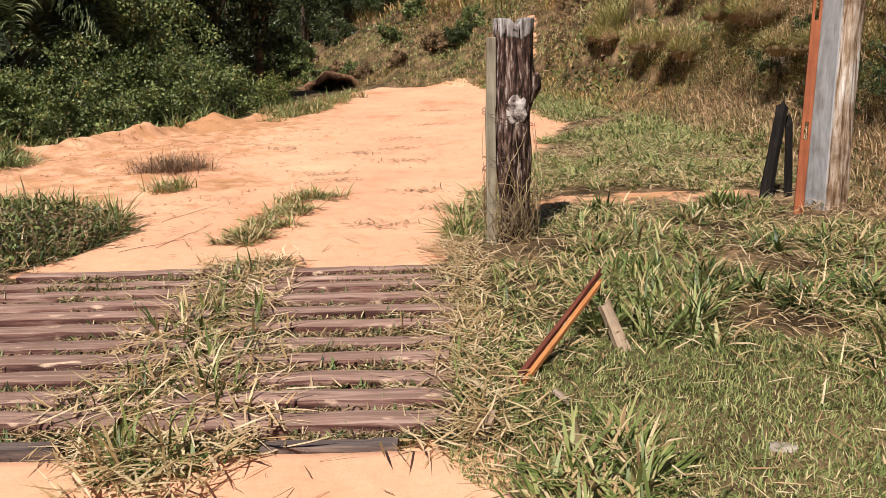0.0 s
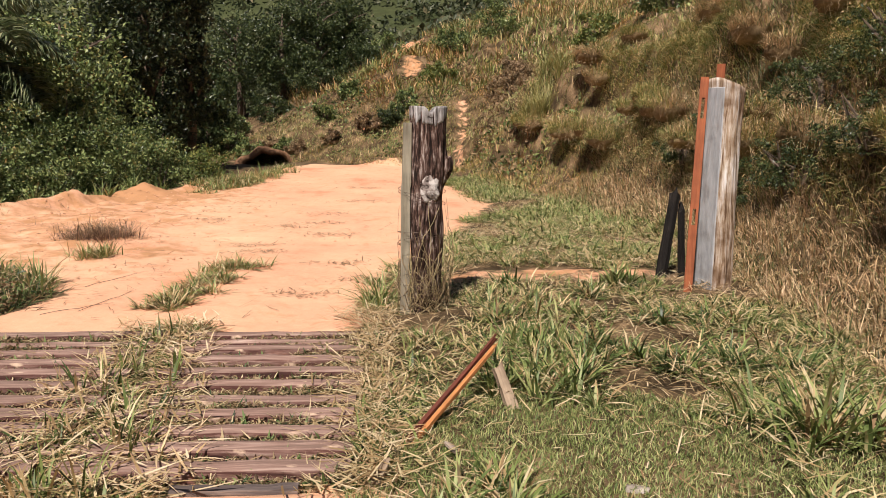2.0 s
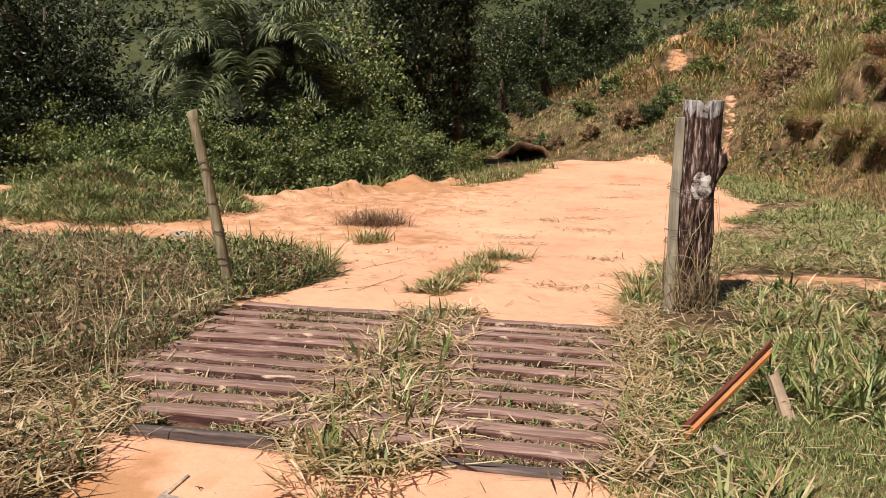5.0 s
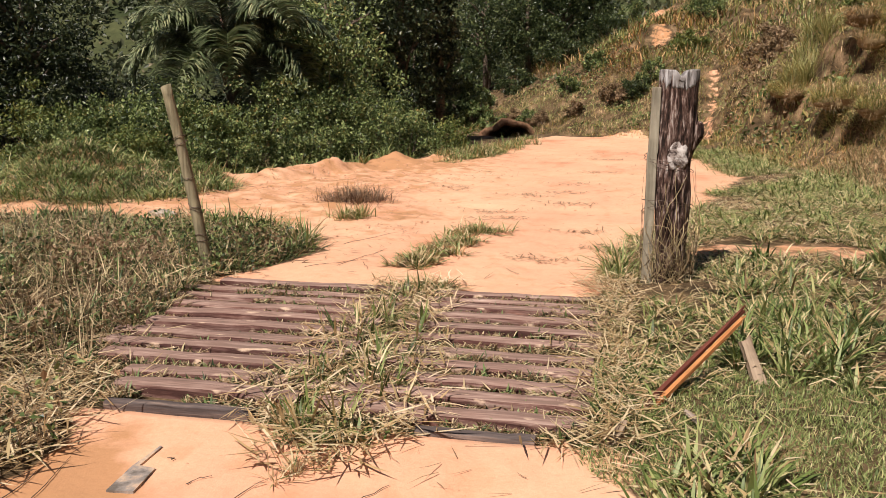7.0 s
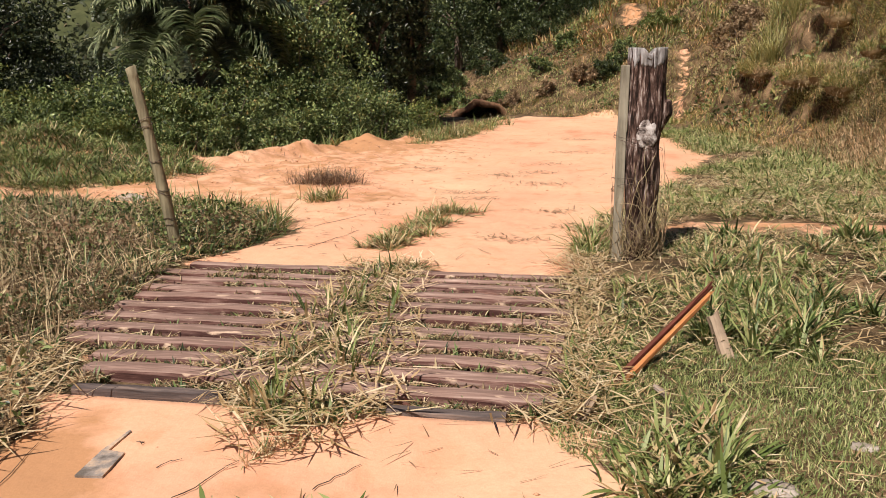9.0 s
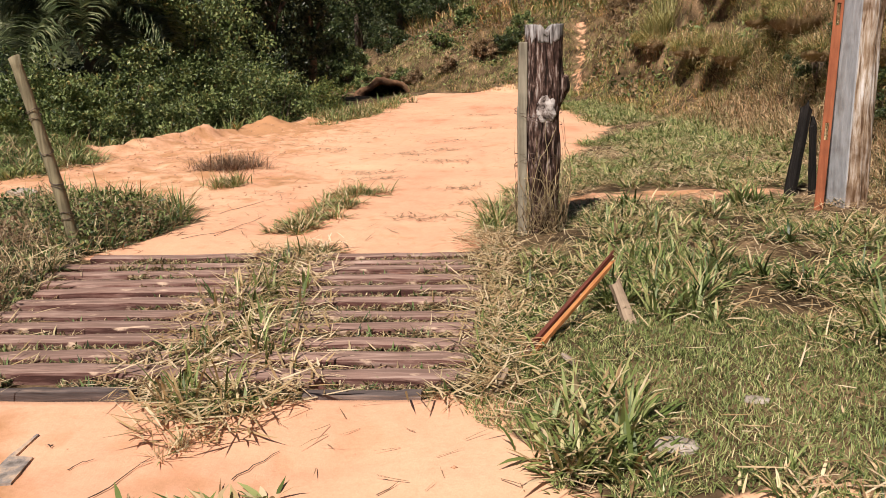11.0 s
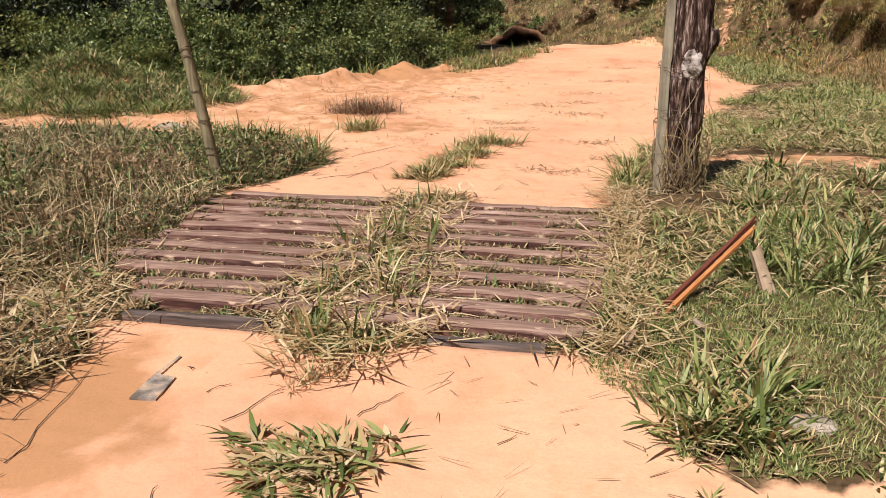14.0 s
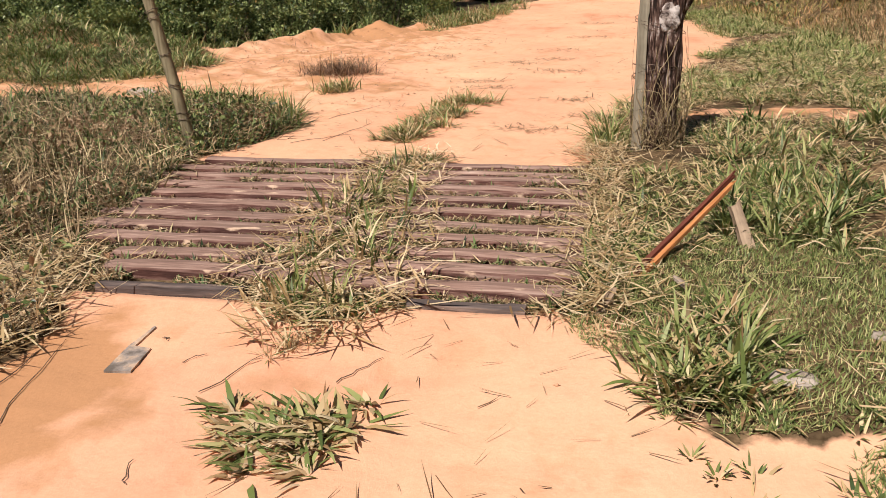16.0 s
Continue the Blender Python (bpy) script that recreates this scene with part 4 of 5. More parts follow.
# undercut hollow in the bank at the road's end
bm = bmesh.new()
rows = []
for k in range(9):
    y = -1.0 + 0.3 * k
    row = []
    for j in range(15):
        a = math.pi * j / 14
        q = 1 + 0.25 * noise.noise(Vector((math.cos(a) * 2, math.sin(a) * 2, y)))
        row.append((math.cos(a), math.sin(a), q, y))
    rows.append(row)
outer = [[bm.verts.new((c * 1.15 * q, y + 0.25 * c, max(0, s) * 0.95 * q - 0.1)) for c, s, q, y in row] for row in rows]
inner = [[bm.verts.new((c * 0.95 * q + 0.05, y + 0.25 * c + 0.05, max(0, s) * 0.74 * q - 0.12)) for c, s, q, y in row] for row in rows]
for lay, flip in ((outer, False), (inner, True)):
    for lo, hi in zip(lay[:-1], lay[1:]):
        for j in range(14):
            f = (lo[j], lo[j + 1], hi[j + 1], hi[j])
            bm.faces.new(f[::-1] if flip else f)
for j in range(14):
    bm.faces.new((inner[0][j], inner[0][j + 1], outer[0][j + 1], outer[0][j]))
bm.faces.new([v for v in inner[-1]])
bm.faces.new([v for v in outer[-1]])
bmesh.ops.recalc_face_normals(bm, faces=bm.faces)
lump = part("earth_hollow", bm, RED_EARTH, smooth=True)
lump.matrix_world = pose(-4.5, 29.5, float(height(-4.5, 28.4)) - 0.06, 0, 0, 8) @ Matrix.Diagonal((0.95, 1, 0.85, 1))
tagged(lump, "undercut red earth hollow, dark inside, in the bank", "earth bank")

# ---- bushes, trees and palm across the road ----
BUSHES = [
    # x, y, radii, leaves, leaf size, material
    (-15.5, 12.6, (2.0, 1.6, 1.9), 6500, 0.12, LEAF_SHADED), (-13.6, 13.6, (1.4, 1.3, 1.3), 4200, 0.11, LEAF_SHADED), (-12.0, 12.6, (1.5, 1.2, 1.0), 3800, 0.11, LEAF_YELLOW),
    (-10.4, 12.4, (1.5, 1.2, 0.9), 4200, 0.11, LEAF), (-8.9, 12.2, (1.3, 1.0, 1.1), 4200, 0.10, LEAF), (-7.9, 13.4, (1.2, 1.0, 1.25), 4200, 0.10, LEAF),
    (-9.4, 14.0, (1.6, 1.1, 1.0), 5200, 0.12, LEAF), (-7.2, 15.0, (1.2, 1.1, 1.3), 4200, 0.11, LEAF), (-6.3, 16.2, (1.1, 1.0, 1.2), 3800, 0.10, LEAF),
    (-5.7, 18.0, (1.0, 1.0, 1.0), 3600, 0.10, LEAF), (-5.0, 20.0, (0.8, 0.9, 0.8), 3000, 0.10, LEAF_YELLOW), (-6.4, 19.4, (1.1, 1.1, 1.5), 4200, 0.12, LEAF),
    # First two bushes here are added to darken a shaded gap behind.
    (-12.0, 17.5, (2.2, 1.4, 1.3), 6000, 0.13, LEAF_SHADED), (-14.5, 19.0, (2.4, 1.4, 1.7), 6000, 0.13, LEAF_SHADED), (-11.3, 15.0, (1.3, 1.2, 1.0), 4000, 0.12, LEAF_DARK), (-13.0, 15.6, (1.2, 1.2, 1.0), 4000, 0.12, LEAF_DARK), (-8.6, 13.0, (1.1, 0.9, 0.95), 4200, 0.09, LEAF_YELLOW), (-10.2, 14.4, (1.2, 0.9, 0.95), 5200, 0.11, LEAF),
    (-8.3, 16.8, (1.3, 1.0, 1.8), 6000, 0.11, LEAF), (-7.7, 11.8, (0.9, 0.8, 0.5), 3600, 0.08, LEAF), (-9.2, 11.0, (1.1, 0.8, 0.55), 3800, 0.08, LEAF_YELLOW), (-6.7, 13.4, (0.8, 0.8, 0.6), 3200, 0.08, LEAF), (-6.0, 15.6, (0.7, 0.7, 0.6), 3000, 0.08, LEAF), (-10.8, 11.3, (1.0, 0.7, 0.6), 3600, 0.08, LEAF), (-17.5, 11.9, (1.8, 1.4, 1.1), 4200, 0.11, LEAF), (-20, 13.2, (2.4, 1.8, 2.2), 5000, 0.13, LEAF_SHADED), (-7.6, 17.2, (1.3, 1.2, 2.2), 5200, 0.12, LEAF),
]
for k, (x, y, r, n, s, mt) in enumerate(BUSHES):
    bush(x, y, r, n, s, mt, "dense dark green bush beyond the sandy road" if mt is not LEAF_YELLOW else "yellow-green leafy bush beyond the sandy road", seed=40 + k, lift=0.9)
# the darkest crowns carry their own shade in the leaf colour
tree(-16.4, 15.2, 6.0, 2.2, 12000, 0.17, LEAF_SHADED, "dense dark green tree with low branches", 3, 0.05)
tree(-14.2, 14.6, 5.0, 1.7, 11000, 0.15, LEAF_SHADED, "dark leafy tree behind low bushes", 5, 0.05)
tree(-7.0, 22.6, 9.0, 1.55, 20000, 0.16, LEAF_SHADED, "tall dense dark green tree at the road bend", 7, 0.03)
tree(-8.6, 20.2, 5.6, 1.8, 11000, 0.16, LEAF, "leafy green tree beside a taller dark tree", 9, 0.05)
tree(-6.0, 23.6, 8.2, 0.8, 9000, 0.16, LEAF_SHADED, "slender dark tree at the road bend", 11, 0.05)


BOOT = wood_mat("old_palm_leaf_base", ((0.3, (0.22, 0.12, 0.08)), (0.65, (0.52, 0.33, 0.24))), (8, 8, 1.5), 2.0, vary=False)


def palm(x, y, crown_z):
    z = float(height(x, y))
    root = empty("palm_tree", pose(x, y, z), "feathery green palm with drooping fronds", "palm tree")
    trunk = [(0, 0, -0.3), (0.05, 0, (crown_z - z) * 0.5), (0, 0, crown_z - z)]
    part("trunk", tube_bm([(trunk, [0.2, 0.17, 0.22])], 12), BARK, root, smooth=True)
    top = Vector((0, 0, crown_z - z))
    g = random.Random(17)
    for k in range(16):
        a = g.uniform(0, 6.283)
        h = g.uniform(-0.9, 0.2)
        base = [top + Vector((0.15 * math.cos(a), 0.15 * math.sin(a), h)), top + Vector((0.27 * math.cos(a), 0.27 * math.sin(a), h + 0.3)), top + Vector((0.45 * math.cos(a), 0.45 * math.sin(a), h + 0.75))]
        part("leaf_base", tube_bm([(base, [0.07, 0.05, 0.02])], 6), BOOT, root, "brown old leaf base")
    for k in range(20):
        a = 2.399 * k
        rise = 1.25 - 0.075 * k + g.uniform(-0.1, 0.1)
        ln = g.uniform(2.5, 3.2)
        pts, p, el = [], Vector(top), rise
        for s in range(13):
            pts.append(p.copy())
            p = p + Vector((math.cos(a) * math.cos(el), math.sin(a) * math.cos(el), math.sin(el))) * ln / 12
            el -= 0.05 + 0.024 * s
        frond = part("frond", tube_bm([(pts, [0.03 - 0.0021 * s for s in range(13)])], 5), FROND, root)
        n = 190
        s = np.linspace(0.14, 1, n)
        line = np.array([tuple(q) for q in pts])
        c = np.stack([np.interp(s * 12, np.arange(13), line[:, i]) for i in range(3)], 1)
        sets = []
        for sgn in (-1, 1):
            az = a + sgn * (1.15 + rng.normal(0, 0.18, n))
            l = 0.9 * np.sin(np.pi * np.clip(s * 0.86 + 0.12, 0, 1)) * rng.uniform(0.8, 1.15, n) + 0.1
            sets.append(blades(c, az, l, np.full(n, 0.055), rng.uniform(1.0, 1.5, n), rng.uniform(1.2, 1.9, n), 3, floor=False))
        tagged(joined("leaflet", sets, FROND, frond), kind="stuff")
    part("spear", tube_bm([([top, top + Vector((0.02, 0, 1.6)), top + Vector((0.04, 0, 3.0))], [0.035, 0.022, 0.006])], 6), SLAT, root, "pale unopened spear leaf")


palm(-9.6, 16.2, 2.55)

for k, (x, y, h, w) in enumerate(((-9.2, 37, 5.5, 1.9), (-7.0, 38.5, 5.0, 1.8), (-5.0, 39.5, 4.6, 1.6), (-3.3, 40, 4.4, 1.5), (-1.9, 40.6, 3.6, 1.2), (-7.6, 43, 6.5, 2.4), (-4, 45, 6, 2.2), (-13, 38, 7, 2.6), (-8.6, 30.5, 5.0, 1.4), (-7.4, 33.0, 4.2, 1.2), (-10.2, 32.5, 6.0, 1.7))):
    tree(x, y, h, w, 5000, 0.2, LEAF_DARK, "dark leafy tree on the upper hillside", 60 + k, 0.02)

# brush and vines in the near bank's hollows, dark leaves also standing for shade
for k, (x, y, r) in enumerate(((4.45, 5.3, 0.55), (4.75, 4.3, 0.6), (4.35, 6.6, 0.45), (4.9, 3.2, 0.6), (4.55, 2.2, 0.5), (5.1, 6.0, 0.6), (4.7, 7.6, 0.5), (4.3, 1.2, 0.45), (4.6, 9.0, 0.5), (5.3, 4.9, 0.7))):
    bush(x, y, (r, r * 1.2, r * 0.7), 3000, 0.045, LEAF_DARK, "tangled brush in a bank hollow, dark leaves also for its shade", "shrub", "shrub", 500 + k, 0.55, 9, "brush on the bank")

# shrubs and weeds on the hill beyond the road
g2 = random.Random(77)
HILL = [(-5.2, 30.0, 0.6, LEAF), (-4.4, 30.2, 0.55, LEAF_BROWN), (-3.9, 30.0, 0.5, LEAF), (-6.8, 35.5, 0.9, LEAF), (-5.2, 36.5, 1.0, LEAF_DARK), (-3.2, 37.8, 1.0, LEAF_DARK), (-1.2, 39.0, 1.2, LEAF_DARK), (-8.3, 33, 1.1, LEAF), (0.2, 40, 1.2, LEAF),
        (-10, 35, 1.6, LEAF_DARK), (-6.4, 32.6, 0.7, LEAF), (-2.4, 31.5, 0.5, LEAF), (0.3, 30.0, 0.6, LEAF_DARK), (0.9, 30.6, 0.6, LEAF), (-1.4, 33.5, 0.6, LEAF), (2.4, 33, 0.7, LEAF_YELLOW), (4.6, 27, 0.8, LEAF_BROWN), (5.0, 29.4, 0.9, LEAF_BROWN),
        (3.2, 36, 0.9, LEAF), (5.5, 38, 1.3, LEAF), (-3.4, 29.8, 0.4, LEAF_BROWN), (-2.0, 29.4, 0.4, LEAF_BROWN), (-0.6, 29.9, 0.45, LEAF_BROWN), (7, 24, 0.9, LEAF_YELLOW), (8, 20, 1.0, LEAF)]
for k, (x, y, r, mt) in enumerate(HILL):
    bush(x, y, (r, r, r * 0.85), int(1500 + 1500 * r), 0.11 + 0.03 * r, mt, "brown dried weeds on the hillside" if mt is LEAF_BROWN else "green shrub growing on the hillside", "shrub", "shrub", 300 + k, 0.6, 5, "shrubs on the hillside")

# ---- grass ----
foot = bank_distance
verge = scatter(2600, -0.4, 3.8, -2.4, 10, lambda x, y: ~is_road(x, y) & (x > np.interp(y, XR_Y, XR_X)) & (foot(x, y) < 0.3)
                & ~((np.abs(y - 4.55) < 0.35) & (x > 0.9) & (x < 2.9)) & (vnoise(x, y, 1.1, 5) > 0.36) & ((y > -1.15) | (x > 1.3)) & ~((x > 0.55) & (x < 2.4) & (y > -0.9) & (y < 0.75) & (vnoise(x, y, 1.6, 8) < 0.62)))
near = verge[verge[:, 1] < 5.5]
far = verge[verge[:, 1] >= 5.5]
tagged(joined("grass", [tufts(near, 27, (0.05, 0.19), (0.005, 0.016), 0.06, (0.4, 1.5), (0.3, 1.6))], GRASS),
       "green and straw-coloured grass on the road verge", "grass", kind="stuff")
inlawn = lambda x, y: (x > 0.45) & (x < 2.6) & (y > -0.9) & (y < 0.85) & (vnoise(x, y, 1.6, 8) < 0.62)
tagged(joined("grass", [tufts(far[vnoise(far[:, 0], far[:, 1], 1.3, 45) > 0.46], 30, (0.08, 0.24), (0.008, 0.02), 0.10, (0.5, 1.5), (0.3, 1.6))], TUSSOCK), "leafy green grass along the verge", "grass", kind="stuff")
sp = scatter(70, 0.1, 1.6, -1.9, -0.75, lambda x, y: x > 0.25 + 0.3 * rng.random(len(x)))
tagged(joined("grass", [tufts(sp, 12, (0.04, 0.13), (0.006, 0.014), 0.03, (0.4, 1.4))], GRASS), "sparse small grass sprigs on sandy soil", "grass", kind="stuff")
cover = scatter(26000, -0.2, 3.6, -2.4, 9, lambda x, y: ~((y < -0.85) & (x < 1.0) & (rng.random(len(x)) < 0.85)) & ~(inlawn(x, y) & (rng.random(len(x)) < 0.8)) & ~is_road(x, y) & (x > np.interp(y, XR_Y, XR_X)) & (foot(x, y) < 0.4) & ~((np.abs(y - 4.55) < 0.3) & (x > 0.9) & (x < 2.9) & (vnoise(x, y, 4, 6) < 0.6)))
fc = scatter(9000, 0.2, 3.9, 5.0, 17, lambda x, y: ~is_road(x, y) & (x > np.interp(y, XR_Y, XR_X)) & (foot(x, y) < 0.5))
tagged(joined("straw", [litter(cover[:14500], (0.05, 0.2), (0.003, 0.010), 0.07), litter(fc, (0.06, 0.22), (0.005, 0.012), 0.09)], DRY), "cut dry straw lying over the verge", "straw", kind="stuff")
lawn = scatter(150000, -0.1, 3.2, -2.2, 3.0, lambda x, y: ~is_road(x, y) & ((vnoise(x, y, 1.7, 9) > 0.36 + 0.25 * smooth01((y - 0.9) / 1.2) + 0.15 * smooth01((-0.5 - y) / 0.8)) | inlawn(x, y)))
nl = len(lawn)
lc = np.concatenate([lawn, height(lawn[:, 0], lawn[:, 1])[:, None]], 1)
tagged(joined("lawn", [blades(lc, rng.uniform(0, 6.283, nl), rng.uniform(0.014, 0.052, nl), rng.uniform(0.0025, 0.006, nl), rng.uniform(0.2, 1.4, nl), rng.uniform(0.2, 1.0, nl), 2)], LAWN),
       "short green grass on the verge", "grass", kind="stuff")

# left verge, taller and browner
lv = scatter(4000, -13, -2.3, -2.2, 5.9, lambda x, y: ~is_road(x, y) & (x < np.interp(y, XL_Y, XL_X)) & (vnoise(x, y, 1.3, 15) > 0.36) & ~((y < 0.5) & (x > -4.2) & (rng.random(len(x)) < 0.8)))
lvn = lv[lv[:, 0] > -6.5]
lvf = lv[lv[:, 0] <= -6.5]
lvg = lvn[(lvn[:, 1] > 3.6) | (vnoise(lvn[:, 0], lvn[:, 1], 1.0, 17) > 0.36)]
tagged(joined("grass", [tufts(lvg, 22, (0.08, 0.28), (0.008, 0.021), 0.09, (0.3, 1.5), (0.3, 1.8)), tufts(lvf, 18, (0.12, 0.30), (0.010, 0.02), 0.10, (0.4, 1.4))], GRASS_DIM),
       "tangled green and brown grass on the far verge", "grass", kind="stuff")
# dead stems and small-leaved weeds among it
def on_left(x, y):
    return ~is_road(x, y) & (x < np.interp(y, XL_Y, XL_X) + 0.05)
ds = scatter(10500, -9, -2.3, -1.2, 4.6, lambda x, y: on_left(x, y) & (rng.random(len(x)) < np.where(y > 3.4, 0.35, 1.0)) & ~((y < 0.4) & (rng.random(len(x)) < 0.6)))
dz = np.concatenate([ds, (height(ds[:, 0], ds[:, 1]) + rng.uniform(-0.01, 0.08, len(ds)))[:, None]], 1)
tagged(joined("dead_stems", [blades(dz, rng.uniform(0, 6.283, len(ds)), rng.uniform(0.10, 0.42, len(ds)), rng.uniform(0.003, 0.008, len(ds)), rng.uniform(0.1, 1.4, len(ds)), rng.uniform(-0.4, 1.2, len(ds)), 2)], DRY_DIM),
       "dry brown broken stems standing in the verge", "stems", kind="stuff")
for nm, seed, mt, lo, lab in (("weeds", 331, LEAF, 0.36, "small-leaved dark green weeds on the verge"), ("dead_leaves", 337, LEAF_BROWN, 0.53, "curled brown dead leaves on the verge")):
    wq = scatter(60000, -8.5, -2.3, -1.0, 4.4, lambda x, y: on_left(x, y) & (vnoise(x, y, 1.2, seed) > lo) & ~((y < 0.3) & (rng.random(len(x)) < 0.75)))
    wh = height(wq[:, 0], wq[:, 1]) + rng.uniform(0.0, 1.0, len(wq)) ** 1.5 * (0.04 + 0.27 * smooth01((vnoise(wq[:, 0], wq[:, 1], 2.6, seed + 3) - 0.4) / 0.35))
    wv, wt = leaf_cards(np.concatenate([wq, wh[:, None]], 1), rng.uniform(0.025, 0.055, len(wq)))
    tagged(link(nm, wv, [wt], mt, smooth=False), lab, "weeds", kind="stuff")
ls = scatter(11500, -8, -2.2, -2.0, 5.9, lambda x, y: ~is_road(x, y) & (x < np.interp(y, XL_Y, XL_X)))
tagged(joined("straw", [litter(ls, (0.08, 0.3), (0.004, 0.011), 0.16)], DRY_DIM), "dry tangled straw among standing grass", "straw", kind="stuff")

fl = scatter(5000, -4.6, -2.2, -1.6, 0.6, lambda x, y: x < np.interp(y, XL_Y, XL_X) + 0.12 * rng.random(len(x)))
tagged(joined("straw", [litter(fl, (0.08, 0.3), (0.005, 0.013), 0.09)], DRY), "heap of pale cut straw beside the road", "straw", kind="stuff")

# strip between the wheel tracks, on the cattle guard
SY = (-0.25, 0.0, 0.4, 1.0, 2.0, 3.1)
SL = (-1.35, -1.62, -1.80, -1.74, -1.78, -1.85)
SR = (-1.1, -0.85, -0.92, -1.02, -1.24, -1.28)
strip_c = scatter(900, -2, -0.7, -0.25, 3.1, lambda x, y: (x > np.interp(y, SY, SL) + 0.05) & (x < np.interp(y, SY, SR) - 0.05))
tagged(joined("grass", [tufts(strip_c[:760], 18, (0.06, 0.18), (0.006, 0.017), 0.05, (0.4, 1.45), (0.4, 1.7)), tufts(strip_c[:34], 9, (0.14, 0.28), (0.009, 0.02), 0.04, (0.05, 0.6), (0.2, 0.9))], GRASS),
       "grass growing between the wheel tracks of the cattle guard", "grass", kind="stuff")
sl = scatter(9000, -2.1, -0.6, -0.5, 3.1, lambda x, y: (x > np.interp(y, SY, SL) - 0.12) & (x < np.interp(y, SY, SR) + 0.12))
edge_r = scatter(2800, -0.45, 0.15, -0.05, 3.4, lambda x, y: rng.random(len(x)) < smooth01((x + 0.45) / 0.4))
edge_l = scatter(2000, -3.5, -2.3, -0.4, 3.1, lambda x, y: rng.random(len(x)) < smooth01((np.interp(y, XL_Y, XL_X) + 0.45 - x) / 0.5))
tagged(joined("straw", [litter(sl[:2600], (0.07, 0.24), (0.005, 0.014), 0.10), litter(np.concatenate([edge_r, edge_l]), (0.06, 0.24), (0.004, 0.012), 0.06)], DRY), "dry straw strewn over the boards", "straw", kind="stuff")

# bare clods and pebbles on the loose sand
cl = scatter(4200, -9, 1.0, -1.8, 16, lambda x, y: is_road(x, y) & ((x < -2.2) & (y > 5) & (vnoise(x, y, 1.1, 33) > 0.36) | (rng.random(len(x)) < 0.10)))
cr0 = rng.uniform(0.006, 0.026, len(cl)) * np.where(cl[:, 1] < 4, 0.5, 1.0)
octa = np.array(((1, 0, 0), (0, 1, 0), (-1, 0, 0), (0, -1, 0), (0, 0, 0.7), (0, 0, -0.6)), float)
cvs = (np.concatenate([cl, height(cl[:, 0], cl[:, 1])[:, None]], 1)[:, None, :] + octa[None] * rng.uniform(0.6, 1.4, (len(cl), 6, 1)) * cr0[:, None, None]).reshape(-1, 3)
cft = (np.arange(len(cl))[:, None, None] * 6 + np.array(((0, 1, 4), (1, 2, 4), (2, 3, 4), (3, 0, 4), (1, 0, 5), (2, 1, 5), (3, 2, 5), (0, 3, 5)))[None]).reshape(-1, 3)
tagged(link("clods", cvs, [cft], earth_mat("dry_clod", ((0.3, (0.55, 0.30, 0.17)), (0.7, (0.78, 0.50, 0.33))), ((0.3, (0.7, 0.65, 0.6)), (0.7, (1, 1, 1))), 3, 30, 0.6, 0.01)), "small dry clods on the loose sand", "clods", kind="stuff")

sd = scatter(4600, -8, 0.6, -1.9, 14, lambda x, y: is_road(x, y) & (y > 0.5) & (vnoise(x, y, 0.8, 57) > np.where((x < -2.2) & (y > 3.4), 0.40, 0.74)))
tagged(joined("straw", [litter(sd, (0.03, 0.17), (0.003, 0.009), 0.014)], LEAF_BROWN), "scattered brown straw bits lying on the sand", "straw", kind="stuff")

bw = scatter(1300, -12, -3.2, 7.5, 22, lambda x, y: (np.abs(y - np.interp(x, YB_X, YB_Y) + 0.5) < 0.7) & (vnoise(x, y, 0.9, 53) > 0.44))
tagged(joined("dry_weeds", [tufts(bw, 9, (0.04, 0.15), (0.003, 0.008), 0.09, (0.5, 1.6))], DRY_DIM), "dry brown weeds along the sandy berm", "weeds", kind="stuff")

# weeds in the gaps between the boards
gaps = []
for row, xa, xb in ((RIGHT_Y, -1.25, -0.05), (LEFT_Y, -3.1, -1.7)):
    for a, b in zip(row[:-1], row[1:]):
        n = 130
        xx = rng.uniform(xa, xb, n)
        keep = vnoise(xx, np.full(n, a), 2.6, 91) > 0.40
        gaps.append(np.stack([xx, (a + b) / 2 + rng.normal(0, 0.030, n)], 1)[keep])
gaps = np.concatenate(gaps)
tagged(joined("weeds", [tufts(gaps, 10, (0.03, 0.10), (0.006, 0.018), 0.02, (0.2, 1.4), (0.2, 1.4))], GRASS_DIM), "small green weeds in the gaps between boards", "weeds", kind="stuff")
tagged(joined("straw", [litter(gaps[rng.integers(0, len(gaps), 6000)] + rng.normal(0, 0.035, (6000, 2)), (0.03, 0.11), (0.004, 0.010), 0.045)], DRY_DIM), "brown chaff lying in the gaps between boards", "straw", kind="stuff")

dl = gaps[rng.integers(0, len(gaps), 7000)] + rng.normal(0, 0.03, (7000, 2))
dv, dt = leaf_cards(np.concatenate([dl, (height(dl[:, 0], dl[:, 1]) + rng.uniform(0.0, 0.05, len(dl)))[:, None]], 1), np.full(len(dl), 0.035))
tagged(link("dead_leaves", dv, [dt], LEAF_BROWN, smooth=False), "dead leaves caught between the boards", "leaf litter", kind="stuff")


